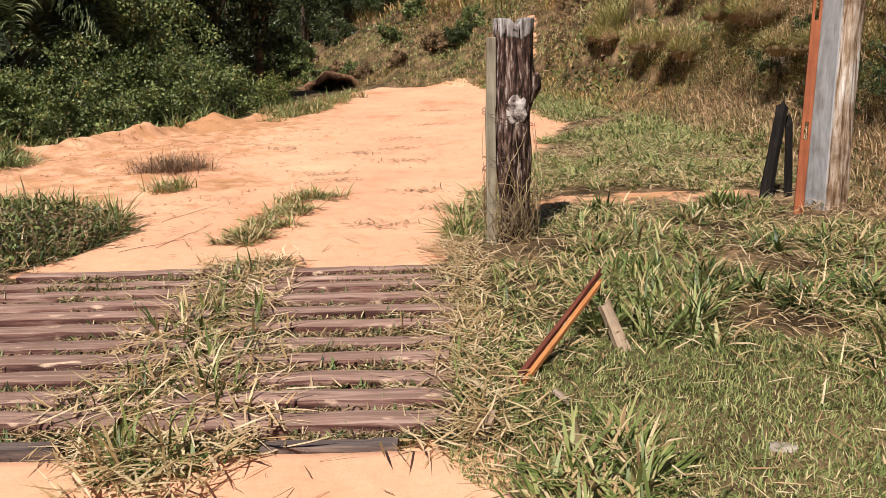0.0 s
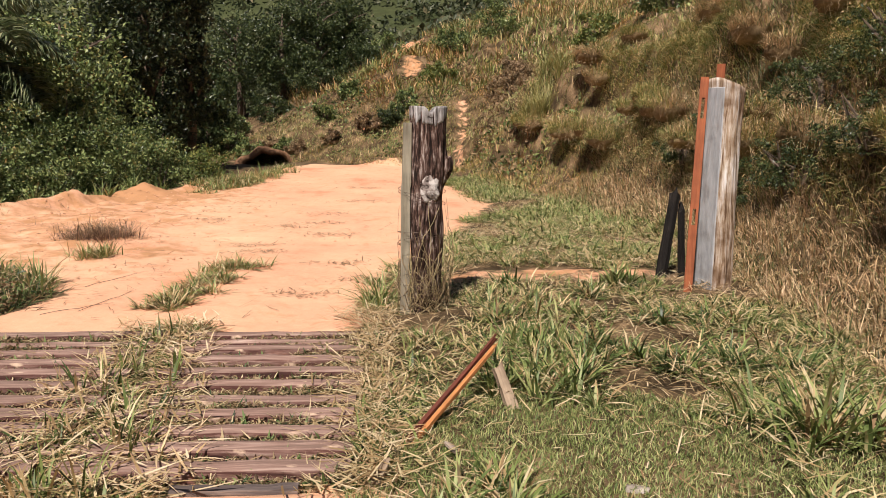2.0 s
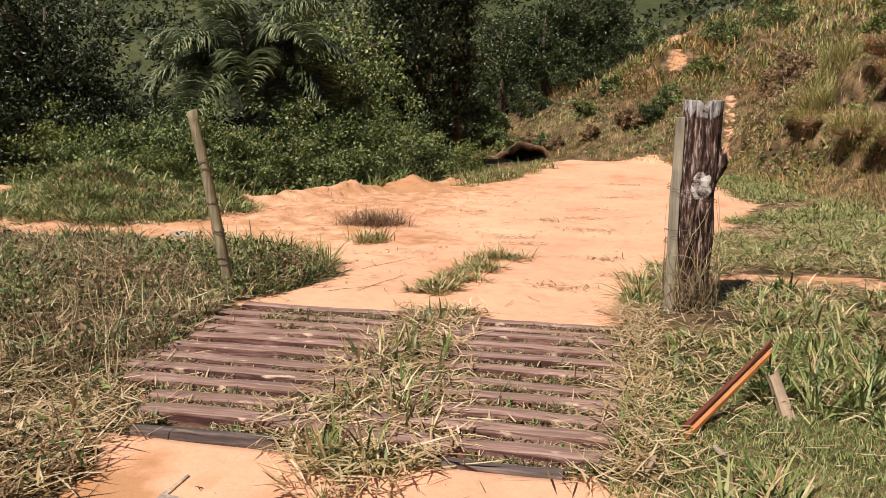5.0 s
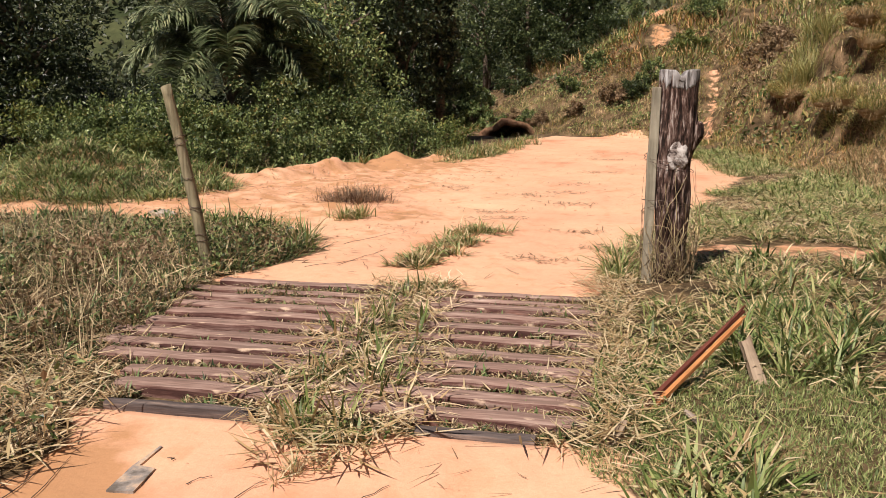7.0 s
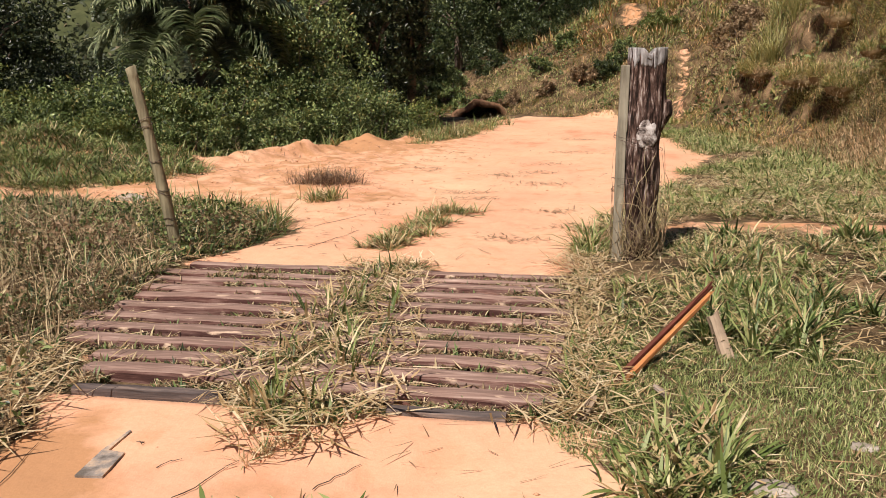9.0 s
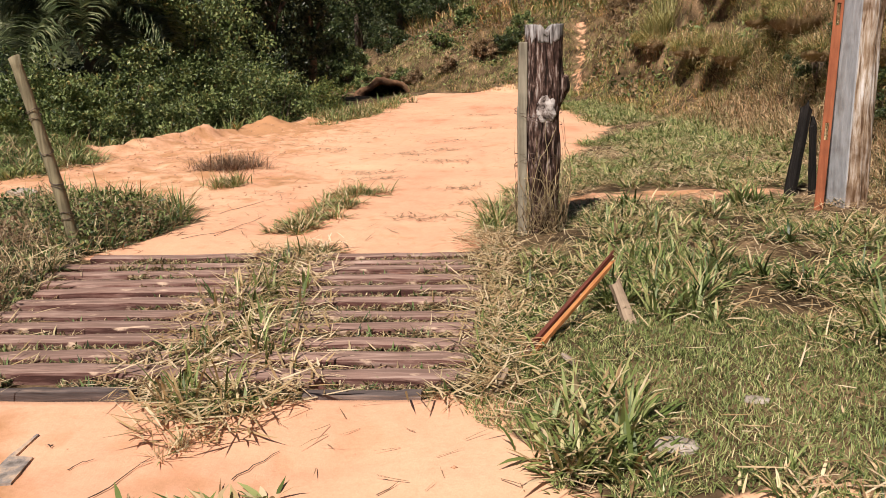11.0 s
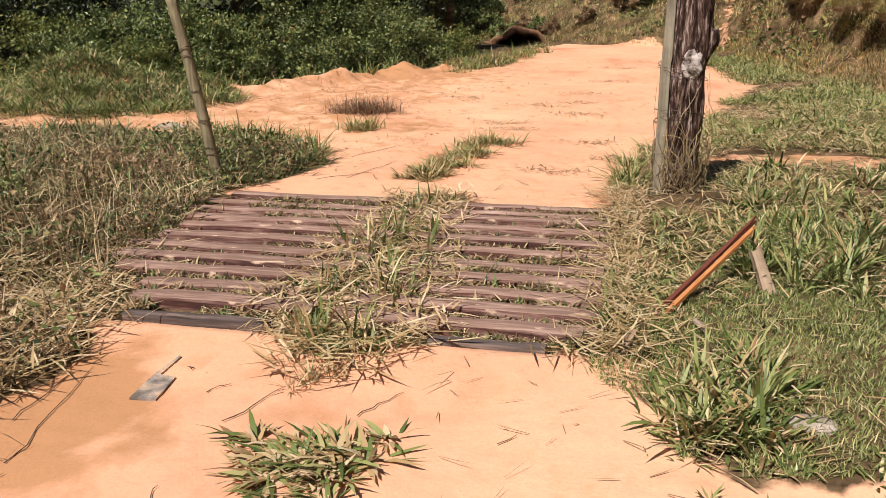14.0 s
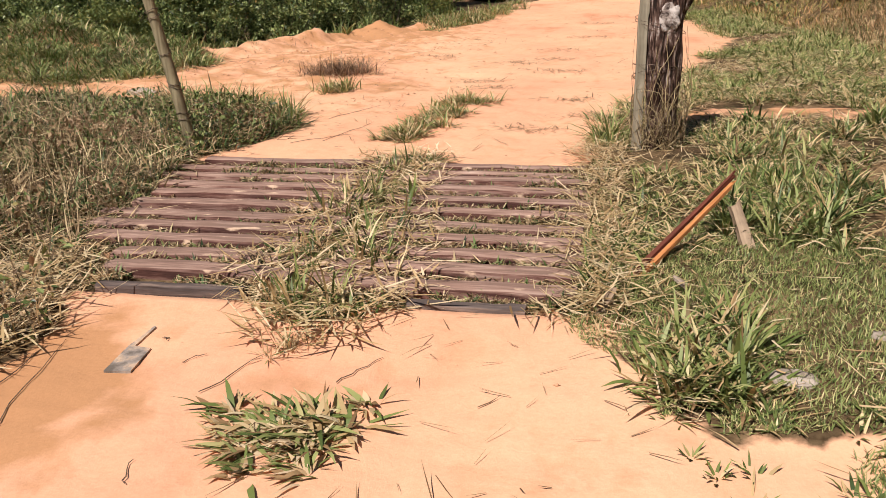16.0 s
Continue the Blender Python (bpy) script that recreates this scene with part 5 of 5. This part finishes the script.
def tussock(x, y, radius, count, length, width, material, label, lean=None, dry=0.3, tilt=(0.15, 1.15)):
    root = empty("grass_tuft", pose(x, y, float(height(x, y))), label, "grass tuft", "tufts on the road")
    n = max(3, count // 22)
    c = np.stack([rng.normal(x, radius * 0.45, n), rng.normal(y, radius * 0.45, n)], 1)
    for nm, per, mt in (("green_grass", max(1, int(22 * (1 - dry))), material), ("dry_grass", int(22 * dry) + 1, DRY)):
        v, q, t = tufts(c, per, length, width, radius * 0.16, tilt, (0.3, 1.5), lean)
        v = v - np.array((x, y, float(height(x, y))))
        tagged(link(nm, v, [q, t], mt, root), kind="stuff")
    return root


tussock(-1.0, -1.10, 0.25, 560, (0.08, 0.19), (0.010, 0.027), TUSSOCK, "half-dry grass tuft growing in the middle of the sand", 3.6, 0.62, (0.7, 1.5))
tussock(-1.22, -0.50, 0.10, 110, (0.05, 0.14), (0.003, 0.007), TUSSOCK, "small dry grass tuft on the sand", None, 0.9)
tussock(0.37, -0.60, 0.27, 680, (0.10, 0.25), (0.010, 0.022), TUSSOCK, "broad-bladed green grass clump at the road edge", None, 0.25)
tussock(0.50, -0.25, 0.25, 300, (0.09, 0.22), (0.008, 0.02), TUSSOCK, "broad-bladed green grass clump in the verge", None, 0.3)
tussock(0.70, 1.05, 0.10, 120, (0.15, 0.3), (0.009, 0.018), TUSSOCK, "dark green grass clump beside the broken timber", None, 0.05, (0.05, 0.8))
tussock(1.05, 0.95, 0.18, 240, (0.12, 0.27), (0.009, 0.018), TUSSOCK, "arching green grass clump in the verge", None, 0.2)
tussock(1.15, 1.75, 0.4, 560, (0.12, 0.27), (0.009, 0.018), TUSSOCK, "bright green grass clump in the verge", None, 0.15)
tussock(2.15, 0.25, 0.3, 360, (0.2, 0.42), (0.01, 0.024), TUSSOCK, "arching green grass clump at the foot of the bank", None, 0.3)
tussock(0.05, 3.75, 0.22, 260, (0.18, 0.42), (0.006, 0.014), TUSSOCK, "wispy grass tuft at the foot of the post", 2.8, 0.25)
tussock(2.15, 3.9, 0.09, 90, (0.15, 0.3), (0.012, 0.025), TUSSOCK, "dark green tuft on bare red earth", None, 0.0, (0.05, 0.6))
gv = random.Random(23)
for k in range(26):
    x, y = gv.uniform(0.35, 2.7), gv.uniform(0.9, 4.0)
    if 0.15 < x < 0.75 and y > 2.9 or abs(y - 4.55) < 0.4:
        continue
    tussock(x, y, gv.uniform(0.10, 0.2), gv.randint(110, 220), (0.09, 0.25), (0.008, 0.02), DEEP_GRASS if k % 3 else TUSSOCK, "dark green broad-bladed grass clump in the verge" if k % 3 else "bright green broad-bladed grass clump in the verge", None, gv.uniform(0.05, 0.3), (0.3, 1.4))
for x, y, r in ((-1.80, 3.85, 0.2), (-1.74, 4.35, 0.26), (-1.64, 4.9, 0.28), (-1.52, 5.5, 0.28)):
    tussock(x, y, r, 640, (0.08, 0.22), (0.007, 0.017), TUSSOCK, "green and straw grass tuft in the sandy road", None, 0.5, (0.4, 1.5))
tussock(-3.25, 6.4, 0.28, 420, (0.1, 0.26), (0.006, 0.014), TUSSOCK, "low green grass tuft in the sand", None, 0.4)
tussock(-3.75, 7.9, 0.42, 1700, (0.14, 0.36), (0.003, 0.007), DEAD_BRUSH, "wiry brown dry grass tuft in the sand", None, 0.05)
for x, y, r, n in ((-3.55, 4.65, 0.42, 620), (-4.2, 4.9, 0.45, 620), (-3.9, 17.0, 0.5, 360), (-3.7, 18.4, 0.5, 360), (-3.3, 20.0, 0.5, 300), (-3.0, 22.0, 0.4, 260), (-6.9, 9.6, 0.3, 150)):
    tussock(x, y, r, n, (0.14, 0.38), (0.009, 0.02), GRASS_DIM if x < -7 else TUSSOCK, "leafy grass tuft on the sandy berm", None, 0.2 if y < 15 else 0.35)

md = scatter(1400, -11.5, -5.4, 6.0, 10.8, lambda x, y: ((x + 8.4) / 2.6) ** 2 + ((y - 8.3) / 1.9) ** 2 < 0.55 + 0.7 * vnoise(x, y, 1.3, 93))
tagged(joined("grass", [tufts(md[::2], 40, (0.10, 0.30), (0.009, 0.02), 0.14, (0.4, 1.5), (0.4, 1.8))], TUSSOCK), "dense leafy grass on a mound beside the road", "grass", kind="stuff")
tagged(joined("grass", [tufts(md[1::2], 40, (0.10, 0.30), (0.008, 0.019), 0.14, (0.4, 1.5), (0.4, 1.8))], GRASS_DIM), "dark shaggy grass on a mound beside the road", "grass", kind="stuff")

# bank and hillside grass
b1 = scatter(21000, 2.2, 8.5, -1.5, 13, lambda x, y: (foot(x, y) > -0.1) & (foot(x, y) < 4.0))
b2 = scatter(26000, -8, 14, 12, 34, lambda x, y: (foot(x, y) > -0.15) & (foot(x, y) < 9) & (rng.random(len(x)) < 0.8) & ((y > 30) | (y < 22.5) | (np.abs(x - 2.6 - 0.1 * (y - 25)) > 0.08 + 0.26 * vnoise(x, y, 1, 4)) | (rng.random(len(x)) < 0.06)))
b3 = scatter(9000, -14, 20, 30, 58, lambda x, y: (foot(x, y) > 5))
BAREC = SCARS
for bx, by, br in BAREC:
    b2 = b2[np.hypot(b2[:, 0] - bx, (b2[:, 1] - by) * 0.6) > br]
    b3 = b3[np.hypot(b3[:, 0] - bx, (b3[:, 1] - by) * 0.6) > br]
b1l, b1h = b1[foot(b1[:, 0], b1[:, 1]) < 1.6], b1[foot(b1[:, 0], b1[:, 1]) >= 1.6]
tagged(joined("bank_grass", [tufts(b1l, 8, (0.07, 0.22), (0.007, 0.015), 0.08, (0.0, 1.5), (0.2, 1.6), 3.3, seg=2), tufts(b1l[:1800], 5, (0.16, 0.42), (0.003, 0.007), 0.1, (0.5, 1.8), (0.0, 1.5))], BANK_LOW), "dry tangled grass on the foot of the cut bank", "grass", kind="stuff")
# Noise splits the upper bank: bright blades, and dark ones for shaded hollows.
b1c = vnoise(b1h[:, 0], b1h[:, 1], 1.0, 77)
tagged(joined("bank_grass", [tufts(b1h[b1c > 0.5], 10, (0.08, 0.26), (0.006, 0.014), 0.09, (0.3, 1.4), (0.6, 2.0), 3.3, seg=2)], BANK_GRASS), "arching yellow-green grass hanging over the cut bank", "grass", kind="stuff")
tagged(joined("bank_grass", [tufts(b1h[b1c <= 0.5], 8, (0.10, 0.32), (0.007, 0.014), 0.09, (0.2, 1.5), (0.3, 1.6), 3.3, seg=2)], GRASS_DIM), "dark tangled grass standing for shaded hollows on the upper bank", "grass", kind="stuff")
tagged(joined("hill_grass", [tufts(b2, 8, (0.08, 0.30), (0.009, 0.019), 0.14, (0.2, 1.4), (0.3, 1.5), seg=2), tufts(b3, 6, (0.3, 0.8), (0.03, 0.06), 0.3, (0.1, 1.0), (0.3, 1.3), seg=2)], HILL_GRASS),
       "green and brown grass covering the hillside", "grass", kind="stuff")
for nm, seed, mt, lo, lab in (("weeds", 301, LEAF, 0.56, "low green weeds patching the hillside"), ("weeds", 307, LEAF_BROWN, 0.55, "brown dried weeds patching the hillside")):
    wp = scatter(90000, -9, 16, 2, 46, lambda x, y: (foot(x, y) > 0.25) & (foot(x, y) < 16) & ((y > 13) | (foot(x, y) > 0.8)) & (vnoise(x, y, 0.6, seed) > lo) & ((y > 30) | (y < 22.5) | (np.abs(x - 2.6 - 0.1 * (y - 25)) > 0.4)))
    for bx, by, br in BAREC:
        wp = wp[np.hypot(wp[:, 0] - bx, (wp[:, 1] - by) * 0.6) > br]
    wz = height(wp[:, 0], wp[:, 1]) + rng.uniform(0.02, 0.45, len(wp)) * vnoise(wp[:, 0], wp[:, 1], 1.2, seed + 5)
    wv, wt = leaf_cards(np.concatenate([wp, wz[:, None]], 1), np.where(wp[:, 1] < 13, 0.06, 0.12) * rng.uniform(0.6, 1.4, len(wp)))
    tagged(link(nm, wv, [wt], mt, smooth=False), lab, "weeds", kind="stuff")
fr = scatter(2600, 1.0, 4.2, 8, 27, lambda x, y: (foot(x, y) > -1.6) & (foot(x, y) < 0.2) & ~is_road(x, y) & (vnoise(x, y, 0.8, 44) > 0.46))
tagged(joined("grass", [tufts(fr, 20, (0.08, 0.24), (0.010, 0.02), 0.10, (0.4, 1.5), seg=2)], TUSSOCK), "green grass along the foot of the bank", "grass", kind="stuff")
# tall pale clump on top of the bank
TALL = (4.39, 19.42)
ra = scatter(26, TALL[0] - 0.5, TALL[0] + 0.5, TALL[1] - 0.6, TALL[1] + 0.6, lambda x, y: np.hypot(x - TALL[0], y - TALL[1]) < 0.6)
tagged(joined("tall_grass", [tufts(ra, 60, (0.4, 0.95), (0.009, 0.018), 0.10, (0.02, 0.6), (0.4, 2.0))], leaf_mat("tall_pale_grass", ((0.0, (0.2, 0.22, 0.06)), (0.5, (0.42, 0.40, 0.14)), (1.0, (0.66, 0.56, 0.29))), 0.8)),
       "tall pale yellow-green grass clump on the bank", "grass", kind="stuff")

# undercut ledges of turf jutting out of the bank, with matted grass hanging over them
def contour_x(y, d):
    xs = np.linspace(1.5, 9, 400)
    return float(np.interp(d, bank_distance(xs, np.full(400, y)), xs))


gl = np.random.default_rng(91)
ledge_v, ledge_f, top_b, hang_b, off = [], [], [], [], 0
ico = bmesh.new()
bmesh.ops.create_icosphere(ico, subdivisions=3, radius=1)
ico_v = np.array([tuple(v.co) for v in ico.verts])
ico_f = np.array([[v.index for v in f.verts] for f in ico.faces])
ico.free()
for row_d, y_from, y_to, step in ((1.0, 1.2, 19.0, 0.62), (2.15, 1.5, 18.0, 0.8), (3.2, 3.0, 17.0, 1.1)):
    y = y_from
    while y < y_to:
        y += step * gl.uniform(0.75, 1.35)
        d = row_d + 0.7 * (vnoise(y, 0.0, 0.45, 141) - 0.5) + gl.uniform(-0.2, 0.2)
        if gl.random() < 0.3:
            continue
        x = contour_x(y, d)
        rx, ry, rz = gl.uniform(0.24, 0.46), gl.uniform(0.26, 0.55), gl.uniform(0.12, 0.22)
        c = np.array((x, y, float(height(x + 0.28, y)) - 0.02))
        wob = 1 + 0.5 * (vnoise(ico_v[:, 0] * 2 + 9 * y, ico_v[:, 1] * 2 + ico_v[:, 2], 1.3, 143) - 0.5)
        ledge_v.append(c + ico_v * wob[:, None] * np.array((rx, ry, rz)))
        ledge_f.append(ico_f + off)
        off += len(ico_v)
        n = int(1500 * rx * ry / 0.2)
        q = gl.normal(0, 1, (n, 3))
        q[:, 0] -= 0.5
        q[:, 2] = np.abs(q[:, 2]) * 0.8
        q /= np.linalg.norm(q, axis=1)[:, None]
        top_b.append((c + q * np.array((rx, ry, rz)) * 1.02, np.arctan2(q[:, 1], q[:, 0]) + gl.normal(0, 1.1, n)))
        m = int(n * 0.12)
        w = gl.uniform(1.6, 4.9, m)
        hang_b.append((c + np.stack([np.cos(w) * rx, np.sin(w) * ry, -rz * gl.uniform(0, 0.6, m)], 1) * gl.uniform(0.55, 0.97, m)[:, None], w + gl.normal(0, 0.6, m)))
tagged(link("bank_ledge", np.concatenate(ledge_v), [np.concatenate(ledge_f)], LITTER), "undercut ledges of brown earth in the bank", "earth bank", kind="structure")
tp, ta = np.concatenate([p for p, a in top_b]), np.concatenate([a for p, a in top_b])
n = len(tp)
pick = vnoise(tp[:, 0], tp[:, 1], 1.1, 145) + rng.normal(0, 0.1, n) > 0.47
for sel, mt, lab in ((pick, BANK_GRASS, "matted yellow-green grass hanging over the bank"), (~pick, BANK_LOW, "matted dry brown grass hanging over the bank")):
    k = int(sel.sum())
    tagged(joined("bank_grass", [blades(tp[sel], ta[sel], rng.uniform(0.08, 0.25, k), rng.uniform(0.004, 0.011, k), rng.uniform(0.0, 1.2, k), rng.uniform(0.4, 1.7, k), 3, floor=False)], mt), lab, "grass", kind="stuff")
hp, ha = np.concatenate([p for p, a in hang_b]), np.concatenate([a for p, a in hang_b])
k = len(hp)
tagged(joined("dead_stems", [blades(hp, ha, rng.uniform(0.07, 0.24, k), rng.uniform(0.003, 0.007, k), rng.uniform(1.5, 2.9, k), rng.uniform(-0.2, 0.5, k), 2, floor=False)], DRY_DIM), "dry stems and roots hanging under the ledges", "stems", kind="stuff")

# rough cover higher up the hill
up = scatter(40000, -16, 40, 44, 120, lambda x, y: foot(x, y) > 4)
uv, ut = leaf_cards(np.concatenate([up, (height(up[:, 0], up[:, 1]) + rng.uniform(0, 0.9, len(up)))[:, None]], 1), 0.5)
tagged(link("hill_scrub", uv, [ut], FAR_LEAF, smooth=False), "rough green scrub high on the hill", "scrub", kind="stuff")

# mats of grass hanging over the steps of the bank, and dry stalks across it
lipc = scatter(26000, 3.2, 8.0, -1, 16, lambda x, y: (foot(x, y) > 0.3) & (foot(x, y) < 3.6) & ((height(x, y) - height(x - 0.22, y)) / 0.22 > 1.5))[:2200]
nlip = np.repeat(np.arange(len(lipc)), 9)
lb = lipc[nlip] + rng.normal(0, 0.07, (len(nlip), 2))
lb3 = np.concatenate([lb, (height(lb[:, 0], lb[:, 1]) + 0.02)[:, None]], 1)
tagged(joined("bank_grass", [blades(lb3, 3.5 + rng.normal(0, 0.7, len(nlip)), rng.uniform(0.12, 0.34, len(nlip)), rng.uniform(0.006, 0.013, len(nlip)), rng.uniform(0.5, 1.3, len(nlip)), rng.uniform(0.9, 2.0, len(nlip)), 3, floor=False)], BANK_GRASS),
       "mats of green grass hanging over the cut bank", "grass", kind="stuff")
st = scatter(420, 3.0, 7.0, -0.5, 11, lambda x, y: (foot(x, y) > 0.1) & (foot(x, y) < 3.0))
st3 = np.concatenate([st, (height(st[:, 0], st[:, 1]) + rng.uniform(0, 0.2, len(st)))[:, None]], 1)
tagged(joined("stalks", [blades(st3, rng.uniform(2, 5, len(st)), rng.uniform(0.4, 1.1, len(st)), rng.uniform(0.005, 0.010, len(st)), rng.uniform(0.3, 1.5, len(st)), rng.uniform(-0.3, 1.0, len(st)), 3, floor=False)], DRY), "long dry stalks lying across the bank", "stalks", kind="stuff")

# low grass on the inner edge of the bend
ie = scatter(2600, -5.2, -2.2, 14.8, 26, lambda x, y: (np.abs(x - np.interp(y, (15, 17, 20, 25), (-4.2, -3.7, -3.4, -3.05))) < 0.55 - 0.02 * (y - 15)) & (vnoise(x, y, 1.1, 151) > 0.44))
tagged(joined("grass", [tufts(ie, 16, (0.08, 0.24), (0.010, 0.02), 0.10, (0.3, 1.5), (0.3, 1.6), seg=2)], GRASS), "low green and dry grass on the inner edge of the bend", "grass", kind="stuff")

# undergrowth at the foot of the bushes
ug = scatter(2600, -22, -3.2, 9.5, 26, lambda x, y: (y > np.interp(x, YB_X, YB_Y) + 0.3) & (y < np.interp(x, YB_X, YB_Y) + 1.6))
tagged(joined("grass", [tufts(ug, 14, (0.15, 0.5), (0.014, 0.03), 0.1, seg=2)], TUSSOCK), "green undergrowth along the edge of the bushes", "grass", kind="stuff")

# flat drifts of chaff left on the wheel tracks
DRIFTS = ((-1.69, 7.47, 0.21), (-1.34, 9.21, 0.23), (-0.94, 9.67, 0.24), (-0.42, 6.06, 0.19), (-0.20, 4.95, 0.18), (-0.84, 10.93, 0.25), (-0.43, 13.28, 0.28), (-2.67, 10.10, 0.24), (-1.47, 6.83, 0.20), (-0.73, 8.25, 0.22), (-0.72, 4.36, 0.17), (-0.41, 16.41, 0.32))
STICKS = (((-2.07, -1.28), (-2.22, -0.53)), ((-2.35, -0.96), (-2.29, -0.68)), ((-2.25, -1.02), (-2.27, -0.63)), ((-1.42, -0.90), (-1.32, -0.55)), ((-1.63, -0.64), (-1.55, -0.57)), ((-0.94, -0.73), (-0.83, -0.49)), ((-1.37, -1.48), (-1.42, -1.37)), ((-1.78, -0.45), (-1.83, -0.44)), ((-2.74, 3.50), (-2.32, 4.01)), ((-2.49, 3.63), (-2.30, 4.62)), ((-2.80, 4.69), (-2.46, 5.42)), ((-6.08, 8.19), (-5.64, 9.27)))
chaff = []
for px, py, pr in DRIFTS:
    q = np.stack([rng.normal(px, pr, 70), rng.normal(py, pr * 0.5, 70)], 1)
    chaff.append(litter(q, (0.04, 0.15), (0.005, 0.013), 0.014))
tagged(joined("straw", chaff, LEAF_BROWN), "flat drifts of brown chaff on the wheel tracks", "straw", kind="stuff")
sticks = []
gs = random.Random(71)
for (ax, ay), (bx, by) in STICKS:
    pts = []
    for k in range(7):
        u = k / 6
        x, y = ax + (bx - ax) * u + gs.uniform(-0.012, 0.012), ay + (by - ay) * u + gs.uniform(-0.012, 0.012)
        pts.append((x, y, float(height(x, y)) + 0.006 + 0.004 * gs.random()))
    sticks.append((pts, [0.002, 0.0024, 0.0022, 0.002, 0.0018, 0.0015, 0.001]))
tagged(part("twigs", tube_bm(sticks, 5), BARK), "long thin bare twigs lying on the sand", "twigs", kind="stuff")
# twigs and chaff on the sand
tw = scatter(1500, -9, 1.0, 3, 20, lambda x, y: is_road(x, y) & (vnoise(x, y, 0.7, 23) > 0.5))
tw2 = scatter(260, -3.4, 0.3, -1.8, 0.0, lambda x, y: is_road(x, y) & (vnoise(x, y, 1.2, 24) > 0.52))
tagged(joined("twigs", [litter(tw, (0.05, 0.3), (0.004, 0.009), 0.01), litter(tw2, (0.03, 0.2), (0.002, 0.005), 0.008)], leaf_mat("twig", ((0.0, (0.16, 0.09, 0.05)), (1.0, (0.42, 0.27, 0.15))), 1.0, glow=0.0)),
       "dry twigs and stalks scattered on the sand", "twigs", kind="stuff")

# ---- far wooded hillside ----
hx, hy = np.meshgrid(np.linspace(-260, 60, 90), np.linspace(105, 420, 60))
def far_height(x, y):
    ridge = np.interp(y, (105, 150, 240, 420), (-14, 4, 50, 130)) * (0.65 + 0.6 * vnoise(x, y, 0.012, 201))
    return ridge + 3 * vnoise(x, y, 0.06, 205)
hz = far_height(hx, hy)
hv = np.stack([hx, hy, hz], -1).reshape(-1, 3)
hi = np.arange(59)[:, None] * 90 + np.arange(89)[None, :]
tagged(link("backdrop", hv, [np.stack([hi, hi + 1, hi + 91, hi + 90], -1).reshape(-1, 4)], earth_mat("wooded_slope", ((0.35, (0.04, 0.055, 0.02)), (0.65, (0.10, 0.11, 0.045))), ((0.3, (0.5, 0.5, 0.5)), (0.7, (1, 1, 1))), 0.05, 0.5, 0.8, 0.5)), "far hillside under woods", "hill", kind="structure")
cp = scatter(3400, -255, 40, 108, 330, lambda x, y: vnoise(x, y, 0.03, 207) > 0.28)
cr = rng.uniform(2.0, 4.6, len(cp))
per = 22
idx = np.repeat(np.arange(len(cp)), per)
dd = rng.normal(0, 1, (len(idx), 3))
dd /= np.linalg.norm(dd, axis=1)[:, None]
dd[:, 2] = np.abs(dd[:, 2])
cc = np.concatenate([cp[idx], far_height(cp[idx, 0], cp[idx, 1])[:, None]], 1) + dd * (cr[idx] * rng.uniform(0.6, 1.05, len(idx)))[:, None] + np.array((0, 0, 1.0))
fv, ft = leaf_cards(cc, 1.5)
tagged(link("far_woods", fv, [ft], FAR_LEAF, smooth=False), "distant green woods covering a hillside", "woods", kind="stuff")
